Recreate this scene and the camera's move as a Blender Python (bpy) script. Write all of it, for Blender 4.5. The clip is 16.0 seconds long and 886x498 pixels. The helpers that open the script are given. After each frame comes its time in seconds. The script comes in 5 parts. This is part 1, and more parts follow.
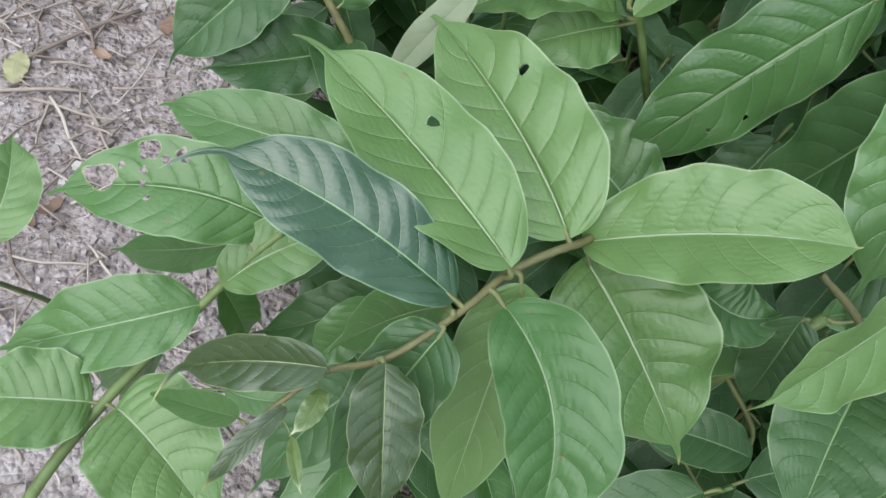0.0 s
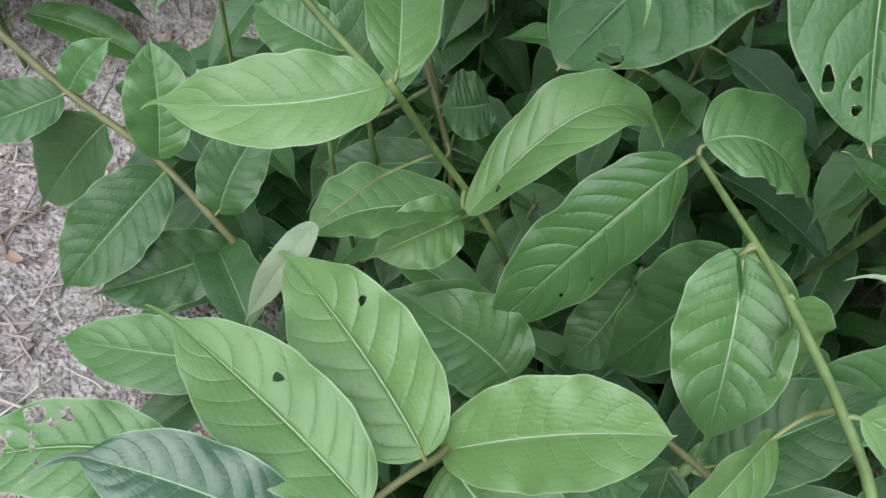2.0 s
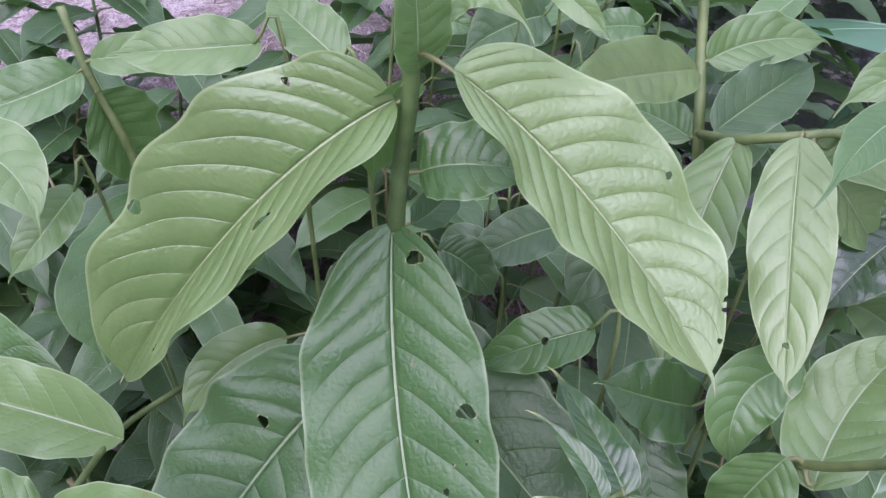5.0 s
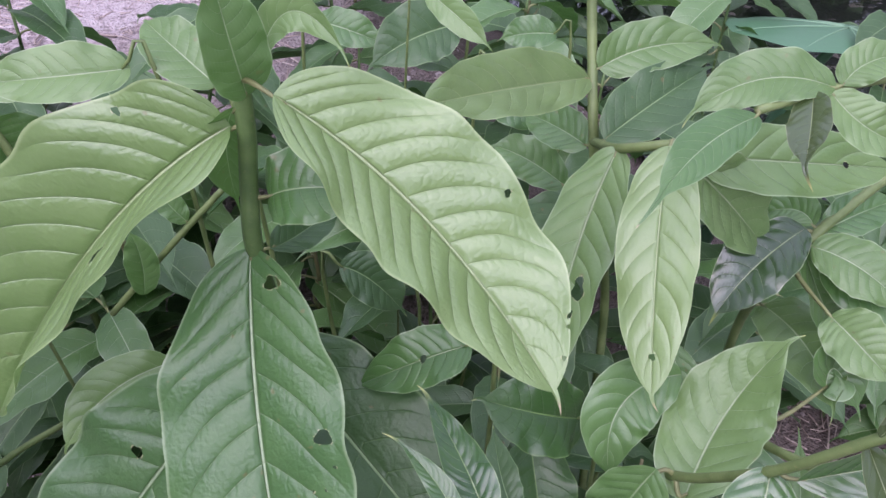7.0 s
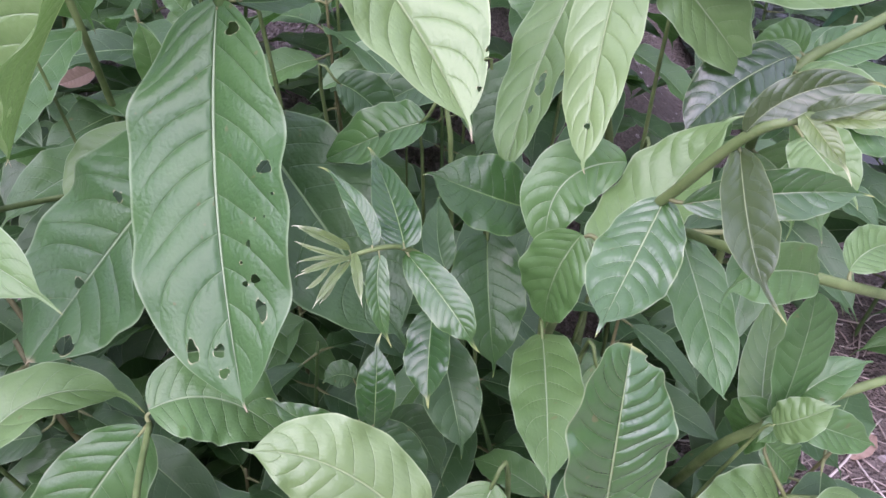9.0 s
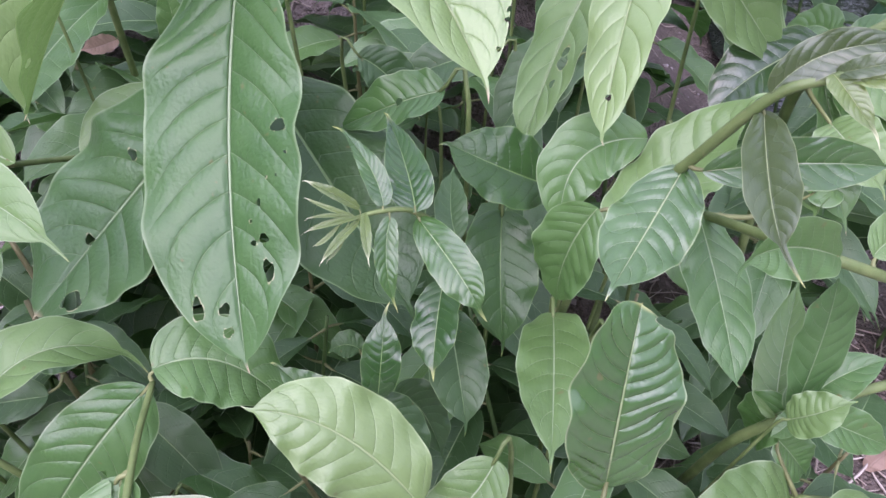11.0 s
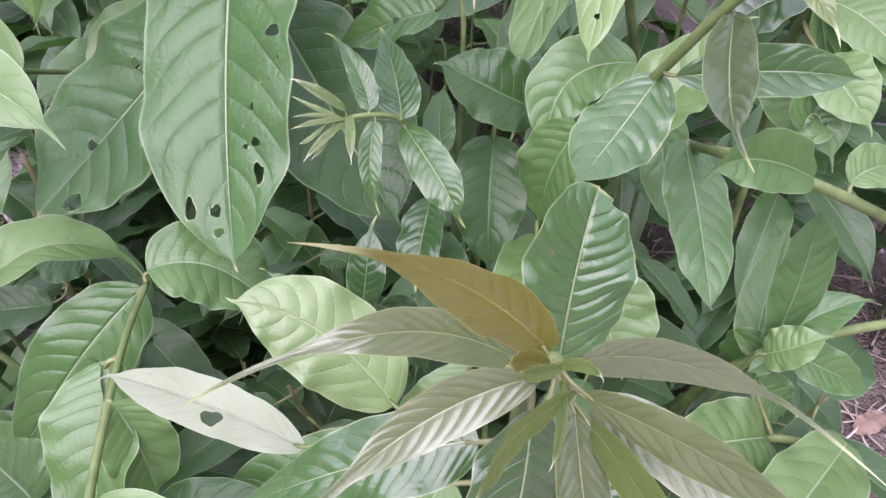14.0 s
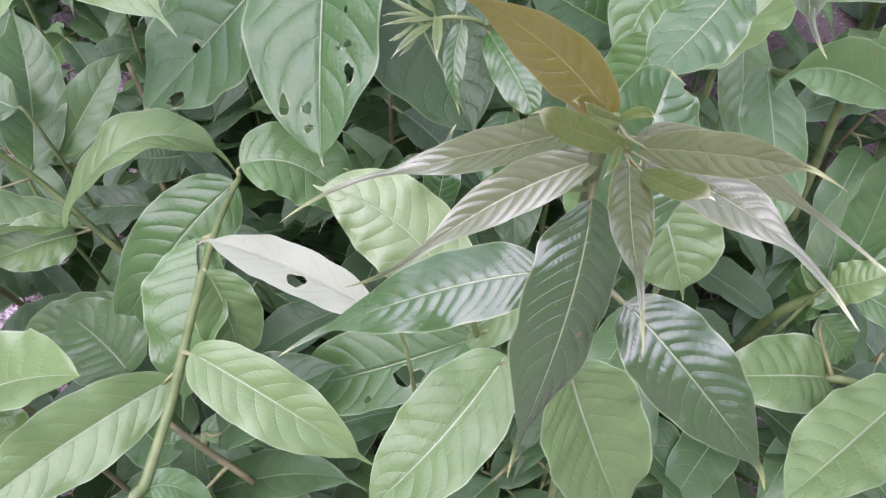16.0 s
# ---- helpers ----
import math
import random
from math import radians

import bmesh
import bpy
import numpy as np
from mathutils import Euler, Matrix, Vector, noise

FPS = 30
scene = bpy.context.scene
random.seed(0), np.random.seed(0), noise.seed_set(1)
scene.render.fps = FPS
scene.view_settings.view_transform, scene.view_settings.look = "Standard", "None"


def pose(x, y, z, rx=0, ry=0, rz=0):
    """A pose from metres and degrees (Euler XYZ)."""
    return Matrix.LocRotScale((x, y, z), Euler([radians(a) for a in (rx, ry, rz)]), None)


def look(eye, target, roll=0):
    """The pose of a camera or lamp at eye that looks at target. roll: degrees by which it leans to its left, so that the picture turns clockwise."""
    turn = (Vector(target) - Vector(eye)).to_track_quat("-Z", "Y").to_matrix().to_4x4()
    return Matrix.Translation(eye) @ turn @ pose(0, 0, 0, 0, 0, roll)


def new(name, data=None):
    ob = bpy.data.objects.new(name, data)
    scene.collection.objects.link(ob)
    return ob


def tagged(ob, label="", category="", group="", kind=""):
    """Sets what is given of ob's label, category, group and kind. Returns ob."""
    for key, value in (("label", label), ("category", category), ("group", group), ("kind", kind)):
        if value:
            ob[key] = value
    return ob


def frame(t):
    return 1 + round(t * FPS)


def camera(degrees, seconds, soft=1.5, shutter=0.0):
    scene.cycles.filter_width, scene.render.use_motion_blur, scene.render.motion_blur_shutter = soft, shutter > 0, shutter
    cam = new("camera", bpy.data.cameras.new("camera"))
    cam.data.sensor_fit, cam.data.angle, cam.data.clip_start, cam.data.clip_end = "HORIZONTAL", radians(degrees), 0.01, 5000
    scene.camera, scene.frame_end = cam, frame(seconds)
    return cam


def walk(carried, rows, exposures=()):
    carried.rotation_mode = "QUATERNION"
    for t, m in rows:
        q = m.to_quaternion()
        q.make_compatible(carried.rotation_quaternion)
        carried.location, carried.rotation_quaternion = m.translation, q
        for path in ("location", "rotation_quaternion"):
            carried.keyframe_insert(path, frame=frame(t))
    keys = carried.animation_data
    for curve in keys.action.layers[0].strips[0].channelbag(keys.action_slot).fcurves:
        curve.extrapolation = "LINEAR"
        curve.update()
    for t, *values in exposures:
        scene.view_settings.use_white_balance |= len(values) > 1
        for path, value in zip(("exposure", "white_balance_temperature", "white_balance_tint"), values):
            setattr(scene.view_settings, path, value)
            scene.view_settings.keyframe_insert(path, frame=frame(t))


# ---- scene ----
cam = camera(61.30, 16.0, soft=1.5)
PATH = [
    (0, (-0.0000, 0.0000, 0.5500), (0.0080, 0.5437, -0.2893), 19.45),
    (0.5, (0.0048, 0.0118, 0.5575), (0.0007, 0.5232, -0.3018), 16.72),
    (1, (0.0043, 0.0088, 0.5570), (0.0110, 0.5372, -0.2919), 18.68),
    (1.5, (0.0146, 0.0326, 0.5790), (0.0171, 0.5664, -0.2667), 15.58),
    (2, (0.0337, 0.0484, 0.6154), (0.0563, 0.6677, -0.1694), 10.93),
    (2.5, (0.0709, 0.1000, 0.6555), (0.1149, 0.7586, -0.0957), 6.80),
    (3, (0.1261, 0.1129, 0.6822), (0.1525, 0.8192, -0.0253), 4.09),
    (3.5, (0.1445, 0.1262, 0.7057), (0.2058, 0.8733, 0.0439), 5.95),
    (4, (0.1583, 0.1416, 0.7249), (0.2652, 0.9203, 0.1068), 5.84),
    (4.5, (0.1733, 0.1545, 0.7440), (0.2791, 0.9454, 0.1413), 3.63),
    (4.7, (0.1781, 0.1522, 0.7526), (0.2931, 0.9490, 0.1593), 3.21),
    (6.8, (0.2435, 0.1509, 0.7648), (0.3760, 0.9483, 0.1761), 0.72),
    (7, (0.2479, 0.1506, 0.7633), (0.3852, 0.9479, 0.1755), 1.00),
    (7.5, (0.2689, 0.1446, 0.7507), (0.4057, 0.9296, 0.1466), 0.16),
    (8, (0.2898, 0.1109, 0.7320), (0.3930, 0.8980, 0.1239), -0.79),
    (8.5, (0.3069, 0.0783, 0.7104), (0.3707, 0.8572, 0.0864), -0.23),
    (9, (0.3101, 0.0704, 0.6992), (0.3349, 0.8429, 0.0646), 0.63),
    (9.2, (0.3083, 0.0720, 0.7017), (0.3330, 0.8414, 0.0635), 0.13),
    (11.3, (0.3145, 0.0616, 0.6765), (0.3120, 0.8377, 0.0459), 2.21),
    (11.5, (0.3139, 0.0594, 0.6734), (0.3158, 0.8311, 0.0373), 2.55),
    (12, (0.3112, 0.0533, 0.6698), (0.3074, 0.8153, 0.0222), 2.37),
    (12.5, (0.3150, 0.0530, 0.6678), (0.3150, 0.8124, 0.0171), 2.41),
    (13, (0.3189, 0.0488, 0.6647), (0.3242, 0.7990, 0.0036), 2.30),
    (13.5, (0.3235, 0.0463, 0.6664), (0.3215, 0.7977, 0.0066), 2.18),
    (14, (0.3334, 0.0372, 0.6649), (0.3102, 0.7897, 0.0067), 3.61),
    (14.5, (0.3388, 0.0287, 0.6663), (0.2752, 0.7691, -0.0029), 4.31),
    (15, (0.3415, 0.0178, 0.6559), (0.2611, 0.7495, -0.0209), 4.34),
    (15.5, (0.3396, 0.0067, 0.6589), (0.2503, 0.7181, -0.0382), 3.92),
    (16, (0.3368, 0.0003, 0.6538), (0.2273, 0.7111, -0.0411), 2.75),
]
EXPOSURES = [
    (0, 1.08, 6340, 3),
    (1.5, 1.09, 6340, 2),
    (2, 1.16, 6340, 0),
    (2.5, 1.36, 6200, 9),
    (3.5, 1.48, 5930, 38),
    (4.5, 1.32, 5830, 42),
    (7, 1.28, 6030, 37),
    (7.5, 1.28, 6030, 38),
    (8.5, 1.55, 6030, 39),
    (9, 1.58, 5980, 39),
    (12, 1.65, 6080, 36),
    (14.5, 1.71, 6280, 39),
    (16, 1.64, 6080, 44),
]
walk(cam, [(t, look(eye, target, roll)) for t, eye, target, roll in PATH], EXPOSURES)

# ---- light: a bright overcast sky ----
world = bpy.data.worlds.new("overcast")
scene.world = world
world.use_nodes = True
wn, wl = world.node_tree.nodes, world.node_tree.links
wn.clear()
sky = wn.new("ShaderNodeTexSky")
sky.sky_type, sky.sun_disc = "NISHITA", False
sky.sun_elevation, sky.sun_rotation = radians(52), radians(205)
sky.air_density, sky.dust_density, sky.ozone_density = 1.0, 4.0, 1.0
cloud = wn.new("ShaderNodeMix")
cloud.data_type = "RGBA"
cloud.inputs["Factor"].default_value = 0.62
cloud.inputs["B"].default_value = (7.4, 8.1, 8.8, 1)
back = wn.new("ShaderNodeBackground")
back.inputs["Strength"].default_value = 0.1
wout = wn.new("ShaderNodeOutputWorld")
wl.new(sky.outputs[0], cloud.inputs["A"])
wl.new(cloud.outputs["Result"], back.inputs["Color"])
wl.new(back.outputs[0], wout.inputs[0])

sun_data = bpy.data.lights.new("sun", "SUN")
sun_data.energy, sun_data.angle, sun_data.color = 1.5, radians(80), (0.94, 0.97, 1.0)
sun = new("sun", sun_data)
sun.matrix_world = look((-1.0, -2.4, 4.0), (0.3, 0.4, 0.3))


# ---- materials ----
class Nodes:
    """A small helper to wire one material."""

    def __init__(self, name):
        self.mat = bpy.data.materials.new(name)
        self.mat.use_nodes = True
        self.tree = self.mat.node_tree
        self.tree.nodes.clear()

    def add(self, kind, **sets):
        node = self.tree.nodes.new(kind)
        for key, value in sets.items():
            if key == "op":
                node.operation = value
            elif key == "data":
                node.data_type = value
            elif key == "attr":
                node.attribute_name = value
            elif key == "clamp":
                node.use_clamp = value
        return node

    def put(self, socket, value):
        if isinstance(value, bpy.types.NodeSocket):
            self.tree.links.new(value, socket)
        else:
            socket.default_value = value

    def math(self, op, a, b=0.0, c=0.0, clamp=False):
        node = self.add("ShaderNodeMath", op=op, clamp=clamp)
        for i, v in enumerate((a, b, c)):
            self.put(node.inputs[i], v)
        return node.outputs[0]

    def ramp(self, value, low, high, a=0.0, b=1.0):
        node = self.add("ShaderNodeMapRange")
        node.interpolation_type = "SMOOTHSTEP"
        for i, v in enumerate((value, low, high, a, b)):
            self.put(node.inputs[i], v)
        return node.outputs[0]

    def mix(self, fac, a, b, blend="MIX"):
        node = self.add("ShaderNodeMix", data="RGBA")
        node.blend_type = blend
        self.put(node.inputs["Factor"], fac)
        self.put(node.inputs["A"], a if not isinstance(a, tuple) else (*a, 1))
        self.put(node.inputs["B"], b if not isinstance(b, tuple) else (*b, 1))
        return node.outputs["Result"]

    def noise(self, vector, scale, detail=3.0, rough=0.6):
        node = self.add("ShaderNodeTexNoise")
        self.put(node.inputs["Vector"], vector)
        node.inputs["Scale"].default_value = scale
        node.inputs["Detail"].default_value = detail
        node.inputs["Roughness"].default_value = rough
        return node.outputs["Fac"]

    def bump(self, height, strength, distance):
        node = self.add("ShaderNodeBump")
        node.inputs["Strength"].default_value = strength
        node.inputs["Distance"].default_value = distance
        self.put(node.inputs["Height"], height)
        return node.outputs[0]

    def surface(self, colour, rough, normal=None, spec=0.5, thin=None, amount=0.0, coat=0.0):
        bsdf = self.add("ShaderNodeBsdfPrincipled")
        self.put(bsdf.inputs["Base Color"], colour if not isinstance(colour, tuple) else (*colour, 1))
        self.put(bsdf.inputs["Roughness"], rough)
        bsdf.inputs["Specular IOR Level"].default_value = spec
        if normal is not None:
            self.put(bsdf.inputs["Normal"], normal)
        bsdf.inputs["Coat Weight"].default_value = coat
        bsdf.inputs["Coat Roughness"].default_value = 0.24
        shader = bsdf.outputs[0]
        if amount:
            glow = self.add("ShaderNodeBsdfTranslucent")
            self.put(glow.inputs["Color"], thin if not isinstance(thin, tuple) else (*thin, 1))
            both = self.add("ShaderNodeMixShader")
            both.inputs[0].default_value = amount
            self.tree.links.new(shader, both.inputs[1])
            self.tree.links.new(glow.outputs[0], both.inputs[2])
            shader = both.outputs[0]
        out = self.add("ShaderNodeOutputMaterial")
        self.tree.links.new(shader, out.inputs[0])
        return self.mat


def leaf_material(name, dark, light, rib, tip, tip_from, rough, thin, spec=0.5, vein_strength=0.55, amount=0.30, coat=0.18):
    n = Nodes(name)
    along = n.add("ShaderNodeAttribute", attr="along").outputs["Fac"]
    across = n.math("ABSOLUTE", n.add("ShaderNodeAttribute", attr="across").outputs["Fac"])
    vein = n.add("ShaderNodeAttribute", attr="vein").outputs["Fac"]
    gnaw = n.add("ShaderNodeAttribute", attr="gnaw").outputs["Fac"]
    uv = n.add("ShaderNodeUVMap").outputs[0]
    info = n.add("ShaderNodeObjectInfo").outputs["Random"]
    shift = n.add("ShaderNodeVectorMath", op="ADD")
    n.put(shift.inputs[0], uv)
    off = n.add("ShaderNodeCombineXYZ")
    n.put(off.inputs[0], n.math("MULTIPLY", info, 3.7))
    n.put(off.inputs[2], info)
    n.put(shift.inputs[1], off.outputs[0])
    place = shift.outputs[0]
    patch = n.noise(place, 28.0, 3.0)
    grain = n.noise(place, 420.0, 4.0, 0.7)
    tone = n.math("ADD", n.math("MULTIPLY", patch, 0.75), n.math("MULTIPLY", info, 0.45))
    colour = n.mix(n.ramp(tone, 0.25, 0.85), dark, light)
    colour = n.mix(n.math("MULTIPLY", n.ramp(grain, 0.45, 0.75), 0.28), colour, light)
    # side veins: a thin pale line, the crease's soft shade painted in beside it
    wave = n.math("ABSOLUTE", n.math("SINE", n.math("MULTIPLY", vein, math.pi)))
    ends = n.math("MULTIPLY", n.ramp(along, 0.95, 0.82), n.ramp(along, 0.0, 0.06))
    valley_shade = n.math("MULTIPLY", n.ramp(wave, 0.24, 0.0), n.ramp(across, 1.0, 0.75))
    colour = n.mix(n.math("MULTIPLY", n.math("MULTIPLY", valley_shade, ends), 0.10), colour, dark)
    line = n.math("MULTIPLY", n.ramp(wave, 0.06, 0.015), n.ramp(across, 0.92, 0.55))
    line = n.math("MULTIPLY", line, ends)
    colour = n.mix(n.math("MULTIPLY", line, vein_strength), colour, rib)
    # fine cross veins
    cells = n.add("ShaderNodeTexVoronoi")
    cells.feature = "DISTANCE_TO_EDGE"
    n.put(cells.inputs["Vector"], place)
    cells.inputs["Scale"].default_value = 260.0
    net = n.ramp(cells.outputs["Distance"], 0.0, 0.12, 1.0, 0.0)
    colour = n.mix(n.math("MULTIPLY", net, 0.10), colour, light)
    # yellowing tip, midrib, pale rim, old marks
    ripe = n.ramp(n.math("ADD", along, n.math("MULTIPLY", n.math("SUBTRACT", patch, 0.5), 0.12)), tip_from, min(1.0, tip_from + 0.16))
    colour = n.mix(ripe, colour, tip)
    spots = n.math("MULTIPLY", n.ramp(n.noise(place, 150.0, 1.0), 0.74, 0.80), 0.55)
    colour = n.mix(spots, colour, (0.16, 0.13, 0.05))
    width = n.ramp(along, 0.0, 1.0, 0.034, 0.014)
    mid = n.math("SUBTRACT", 1.0, n.math("DIVIDE", across, width), clamp=True)
    colour = n.mix(n.ramp(mid, 0.0, 0.55), colour, rib)
    colour = n.mix(n.math("MULTIPLY", n.ramp(across, 0.955, 0.995), 0.75), colour, rib)
    colour = n.mix(n.ramp(gnaw, 0.25, 0.8), colour, (0.40, 0.40, 0.22))
    crinkle = n.noise(place, 260.0, 2.0, 0.5)
    swelling = n.math("MULTIPLY", n.math("POWER", wave, 0.3), n.ramp(across, 1.0, 0.7))
    swelling = n.math("MULTIPLY", n.math("MULTIPLY", swelling, ends), n.ramp(across, 0.0, 0.08))
    lift = n.math("MULTIPLY", swelling, 0.26)
    crease = n.math("MULTIPLY", n.ramp(wave, 0.16, 0.0), n.ramp(across, 0.97, 0.6))
    lift = n.math("SUBTRACT", lift, n.math("MULTIPLY", n.math("MULTIPLY", crease, ends), 0.09))
    lift = n.math("ADD", lift, n.math("MULTIPLY", crinkle, 0.22))
    lift = n.math("SUBTRACT", lift, n.math("MULTIPLY", n.ramp(cells.outputs["Distance"], 0.0, 0.3, 1.0, 0.0), 0.05))
    # short ridges that cross from one side vein to the next
    rung = n.math("ADD", n.math("MULTIPLY", across, 30.0), n.math("MULTIPLY", n.noise(place, 60.0, 2.0), 9.0))
    rung = n.math("ABSOLUTE", n.math("SINE", n.math("ADD", rung, n.math("MULTIPLY", vein, 2.1))))
    near = n.math("MULTIPLY", n.ramp(wave, 1.0, 0.15, 0.25, 1.0), n.math("MULTIPLY", ends, n.ramp(across, 0.97, 0.8)))
    lift = n.math("ADD", lift, n.math("MULTIPLY", n.math("MULTIPLY", rung, near), 0.11))
    lift = n.math("ADD", lift, n.math("MULTIPLY", patch, 0.3))
    lift = n.math("ADD", lift, n.math("MULTIPLY", grain, 0.10))
    lift = n.math("ADD", lift, n.math("MULTIPLY", n.ramp(mid, 0.0, 0.5), -0.5))
    lift = n.math("MULTIPLY", lift, n.add("ShaderNodeAttribute", attr="size").outputs["Fac"])
    normal = n.bump(lift, 0.9, 0.0013)
    gloss = n.math("ADD", rough, n.math("MULTIPLY", n.math("SUBTRACT", patch, 0.5), 0.22))
    return n.surface(colour, gloss, normal, spec, n.mix(0.55, colour, thin), amount, coat)


LEAF = {
    "light": leaf_material("leaf_light", (0.091, 0.175, 0.049), (0.146, 0.242, 0.082), (0.34, 0.43, 0.25), (0.34, 0.37, 0.13), 0.955, 0.40, (0.15, 0.32, 0.07), 0.65, coat=0.08),
    "soft": leaf_material("leaf_soft", (0.122, 0.206, 0.062), (0.190, 0.285, 0.102), (0.33, 0.42, 0.20), (0.42, 0.35, 0.22), 0.965, 0.36, (0.18, 0.35, 0.08), 0.85, coat=0.2),
    "mid": leaf_material("leaf_mid", (0.056, 0.138, 0.036), (0.096, 0.192, 0.058), (0.30, 0.40, 0.22), (0.42, 0.34, 0.22), 0.975, 0.38, (0.10, 0.26, 0.03), 0.7, coat=0.12),
    "deep": leaf_material("leaf_deep", (0.046, 0.118, 0.034), (0.077, 0.164, 0.051), (0.24, 0.33, 0.18), (0.42, 0.34, 0.22), 0.975, 0.40, (0.09, 0.24, 0.03), 0.6, coat=0.06),
    "satin": leaf_material("leaf_satin", (0.024, 0.072, 0.015), (0.042, 0.104, 0.026), (0.14, 0.24, 0.08), (0.24, 0.30, 0.09), 0.96, 0.34, (0.05, 0.18, 0.02), 0.6, 0.3, coat=0.1),
    "glossy": leaf_material("leaf_glossy", (0.036, 0.098, 0.024), (0.068, 0.150, 0.043), (0.32, 0.40, 0.20), (0.40, 0.42, 0.16), 0.95, 0.25, (0.10, 0.25, 0.03), 0.9, coat=0.5),
    "bottle": leaf_material("leaf_bottle", (0.024, 0.062, 0.017), (0.046, 0.096, 0.031), (0.27, 0.35, 0.17), (0.34, 0.40, 0.12), 0.88, 0.24, (0.08, 0.17, 0.02), 0.9, coat=0.45),
    "dark": leaf_material("leaf_dark", (0.020, 0.062, 0.026), (0.038, 0.098, 0.042), (0.24, 0.36, 0.20), (0.26, 0.32, 0.10), 0.95, 0.27, (0.06, 0.19, 0.02), 0.8, amount=0.22, coat=0.35),
    # darker green for inner and background leaves, undergrowth shade put into the colour
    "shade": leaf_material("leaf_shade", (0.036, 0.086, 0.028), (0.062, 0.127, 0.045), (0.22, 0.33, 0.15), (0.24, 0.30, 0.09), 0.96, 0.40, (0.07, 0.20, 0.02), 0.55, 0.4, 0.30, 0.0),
    "bronze": leaf_material("leaf_bronze", (0.072, 0.100, 0.038), (0.118, 0.152, 0.066), (0.31, 0.34, 0.18), (0.36, 0.42, 0.18), 0.80, 0.27, (0.28, 0.31, 0.06), 1.0, 0.25, 0.24, 0.6),
    "sprout": leaf_material("leaf_sprout", (0.022, 0.074, 0.018), (0.050, 0.122, 0.030), (0.24, 0.35, 0.14), (0.48, 0.52, 0.20), 0.84, 0.28, (0.09, 0.22, 0.03), 0.8, coat=0.25),
    "bud": leaf_material("leaf_bud", (0.082, 0.135, 0.034), (0.130, 0.195, 0.055), (0.30, 0.36, 0.15), (0.52, 0.55, 0.34), 0.78, 0.34, (0.34, 0.34, 0.06), 0.8),
    "olive": leaf_material("leaf_olive", (0.034, 0.060, 0.022), (0.062, 0.098, 0.038), (0.26, 0.31, 0.15), (0.40, 0.42, 0.16), 0.86, 0.27, (0.20, 0.22, 0.03), 0.75, 0.25, coat=0.2),
    "amber": leaf_material("leaf_amber", (0.10, 0.098, 0.018), (0.15, 0.146, 0.035), (0.32, 0.28, 0.11), (0.46, 0.49, 0.25), 0.74, 0.28, (0.42, 0.36, 0.04), 0.9, 0.25, 0.40),
    "dry": leaf_material("leaf_dry", (0.20, 0.12, 0.09), (0.38, 0.26, 0.21), (0.42, 0.32, 0.26), (0.40, 0.30, 0.24), 0.9, 0.8, (0.40, 0.25, 0.12), 0.25),
    "straw": leaf_material("leaf_straw", (0.40, 0.38, 0.22), (0.56, 0.53, 0.34), (0.5, 0.46, 0.3), (0.45, 0.4, 0.25), 0.9, 0.8, (0.5, 0.45, 0.2), 0.25),
    "pale": leaf_material("leaf_underside", (0.24, 0.28, 0.185), (0.31, 0.35, 0.245), (0.40, 0.43, 0.32), (0.5, 0.52, 0.34), 0.97, 0.70, (0.30, 0.42, 0.16), 0.3, 0.7),
}


def stem_material(name, dark, light, marks):
    n = Nodes(name)
    place = n.add("ShaderNodeTexCoord").outputs["Object"]
    patch, grain = n.noise(place, 45.0, 3.0), n.noise(place, 700.0, 3.0, 0.7)
    colour = n.mix(n.ramp(patch, 0.3, 0.7), dark, light)
    colour = n.mix(n.math("MULTIPLY", n.ramp(grain, 0.58, 0.72), 0.6), colour, marks)
    return n.surface(colour, 0.55, n.bump(grain, 0.4, 0.0006))


STEM = {
    "deep": stem_material("stem_deep_green", (0.040, 0.085, 0.020), (0.082, 0.142, 0.040), (0.15, 0.16, 0.07)),
    "green": stem_material("stem_green", (0.072, 0.112, 0.030), (0.140, 0.190, 0.064), (0.20, 0.17, 0.08)),
    "brown": stem_material("stem_brown", (0.10, 0.098, 0.040), (0.17, 0.155, 0.068), (0.24, 0.17, 0.10)),
}
PETIOLE = stem_material("petiole_skin", (0.105, 0.115, 0.042), (0.19, 0.21, 0.085), (0.2, 0.13, 0.06))


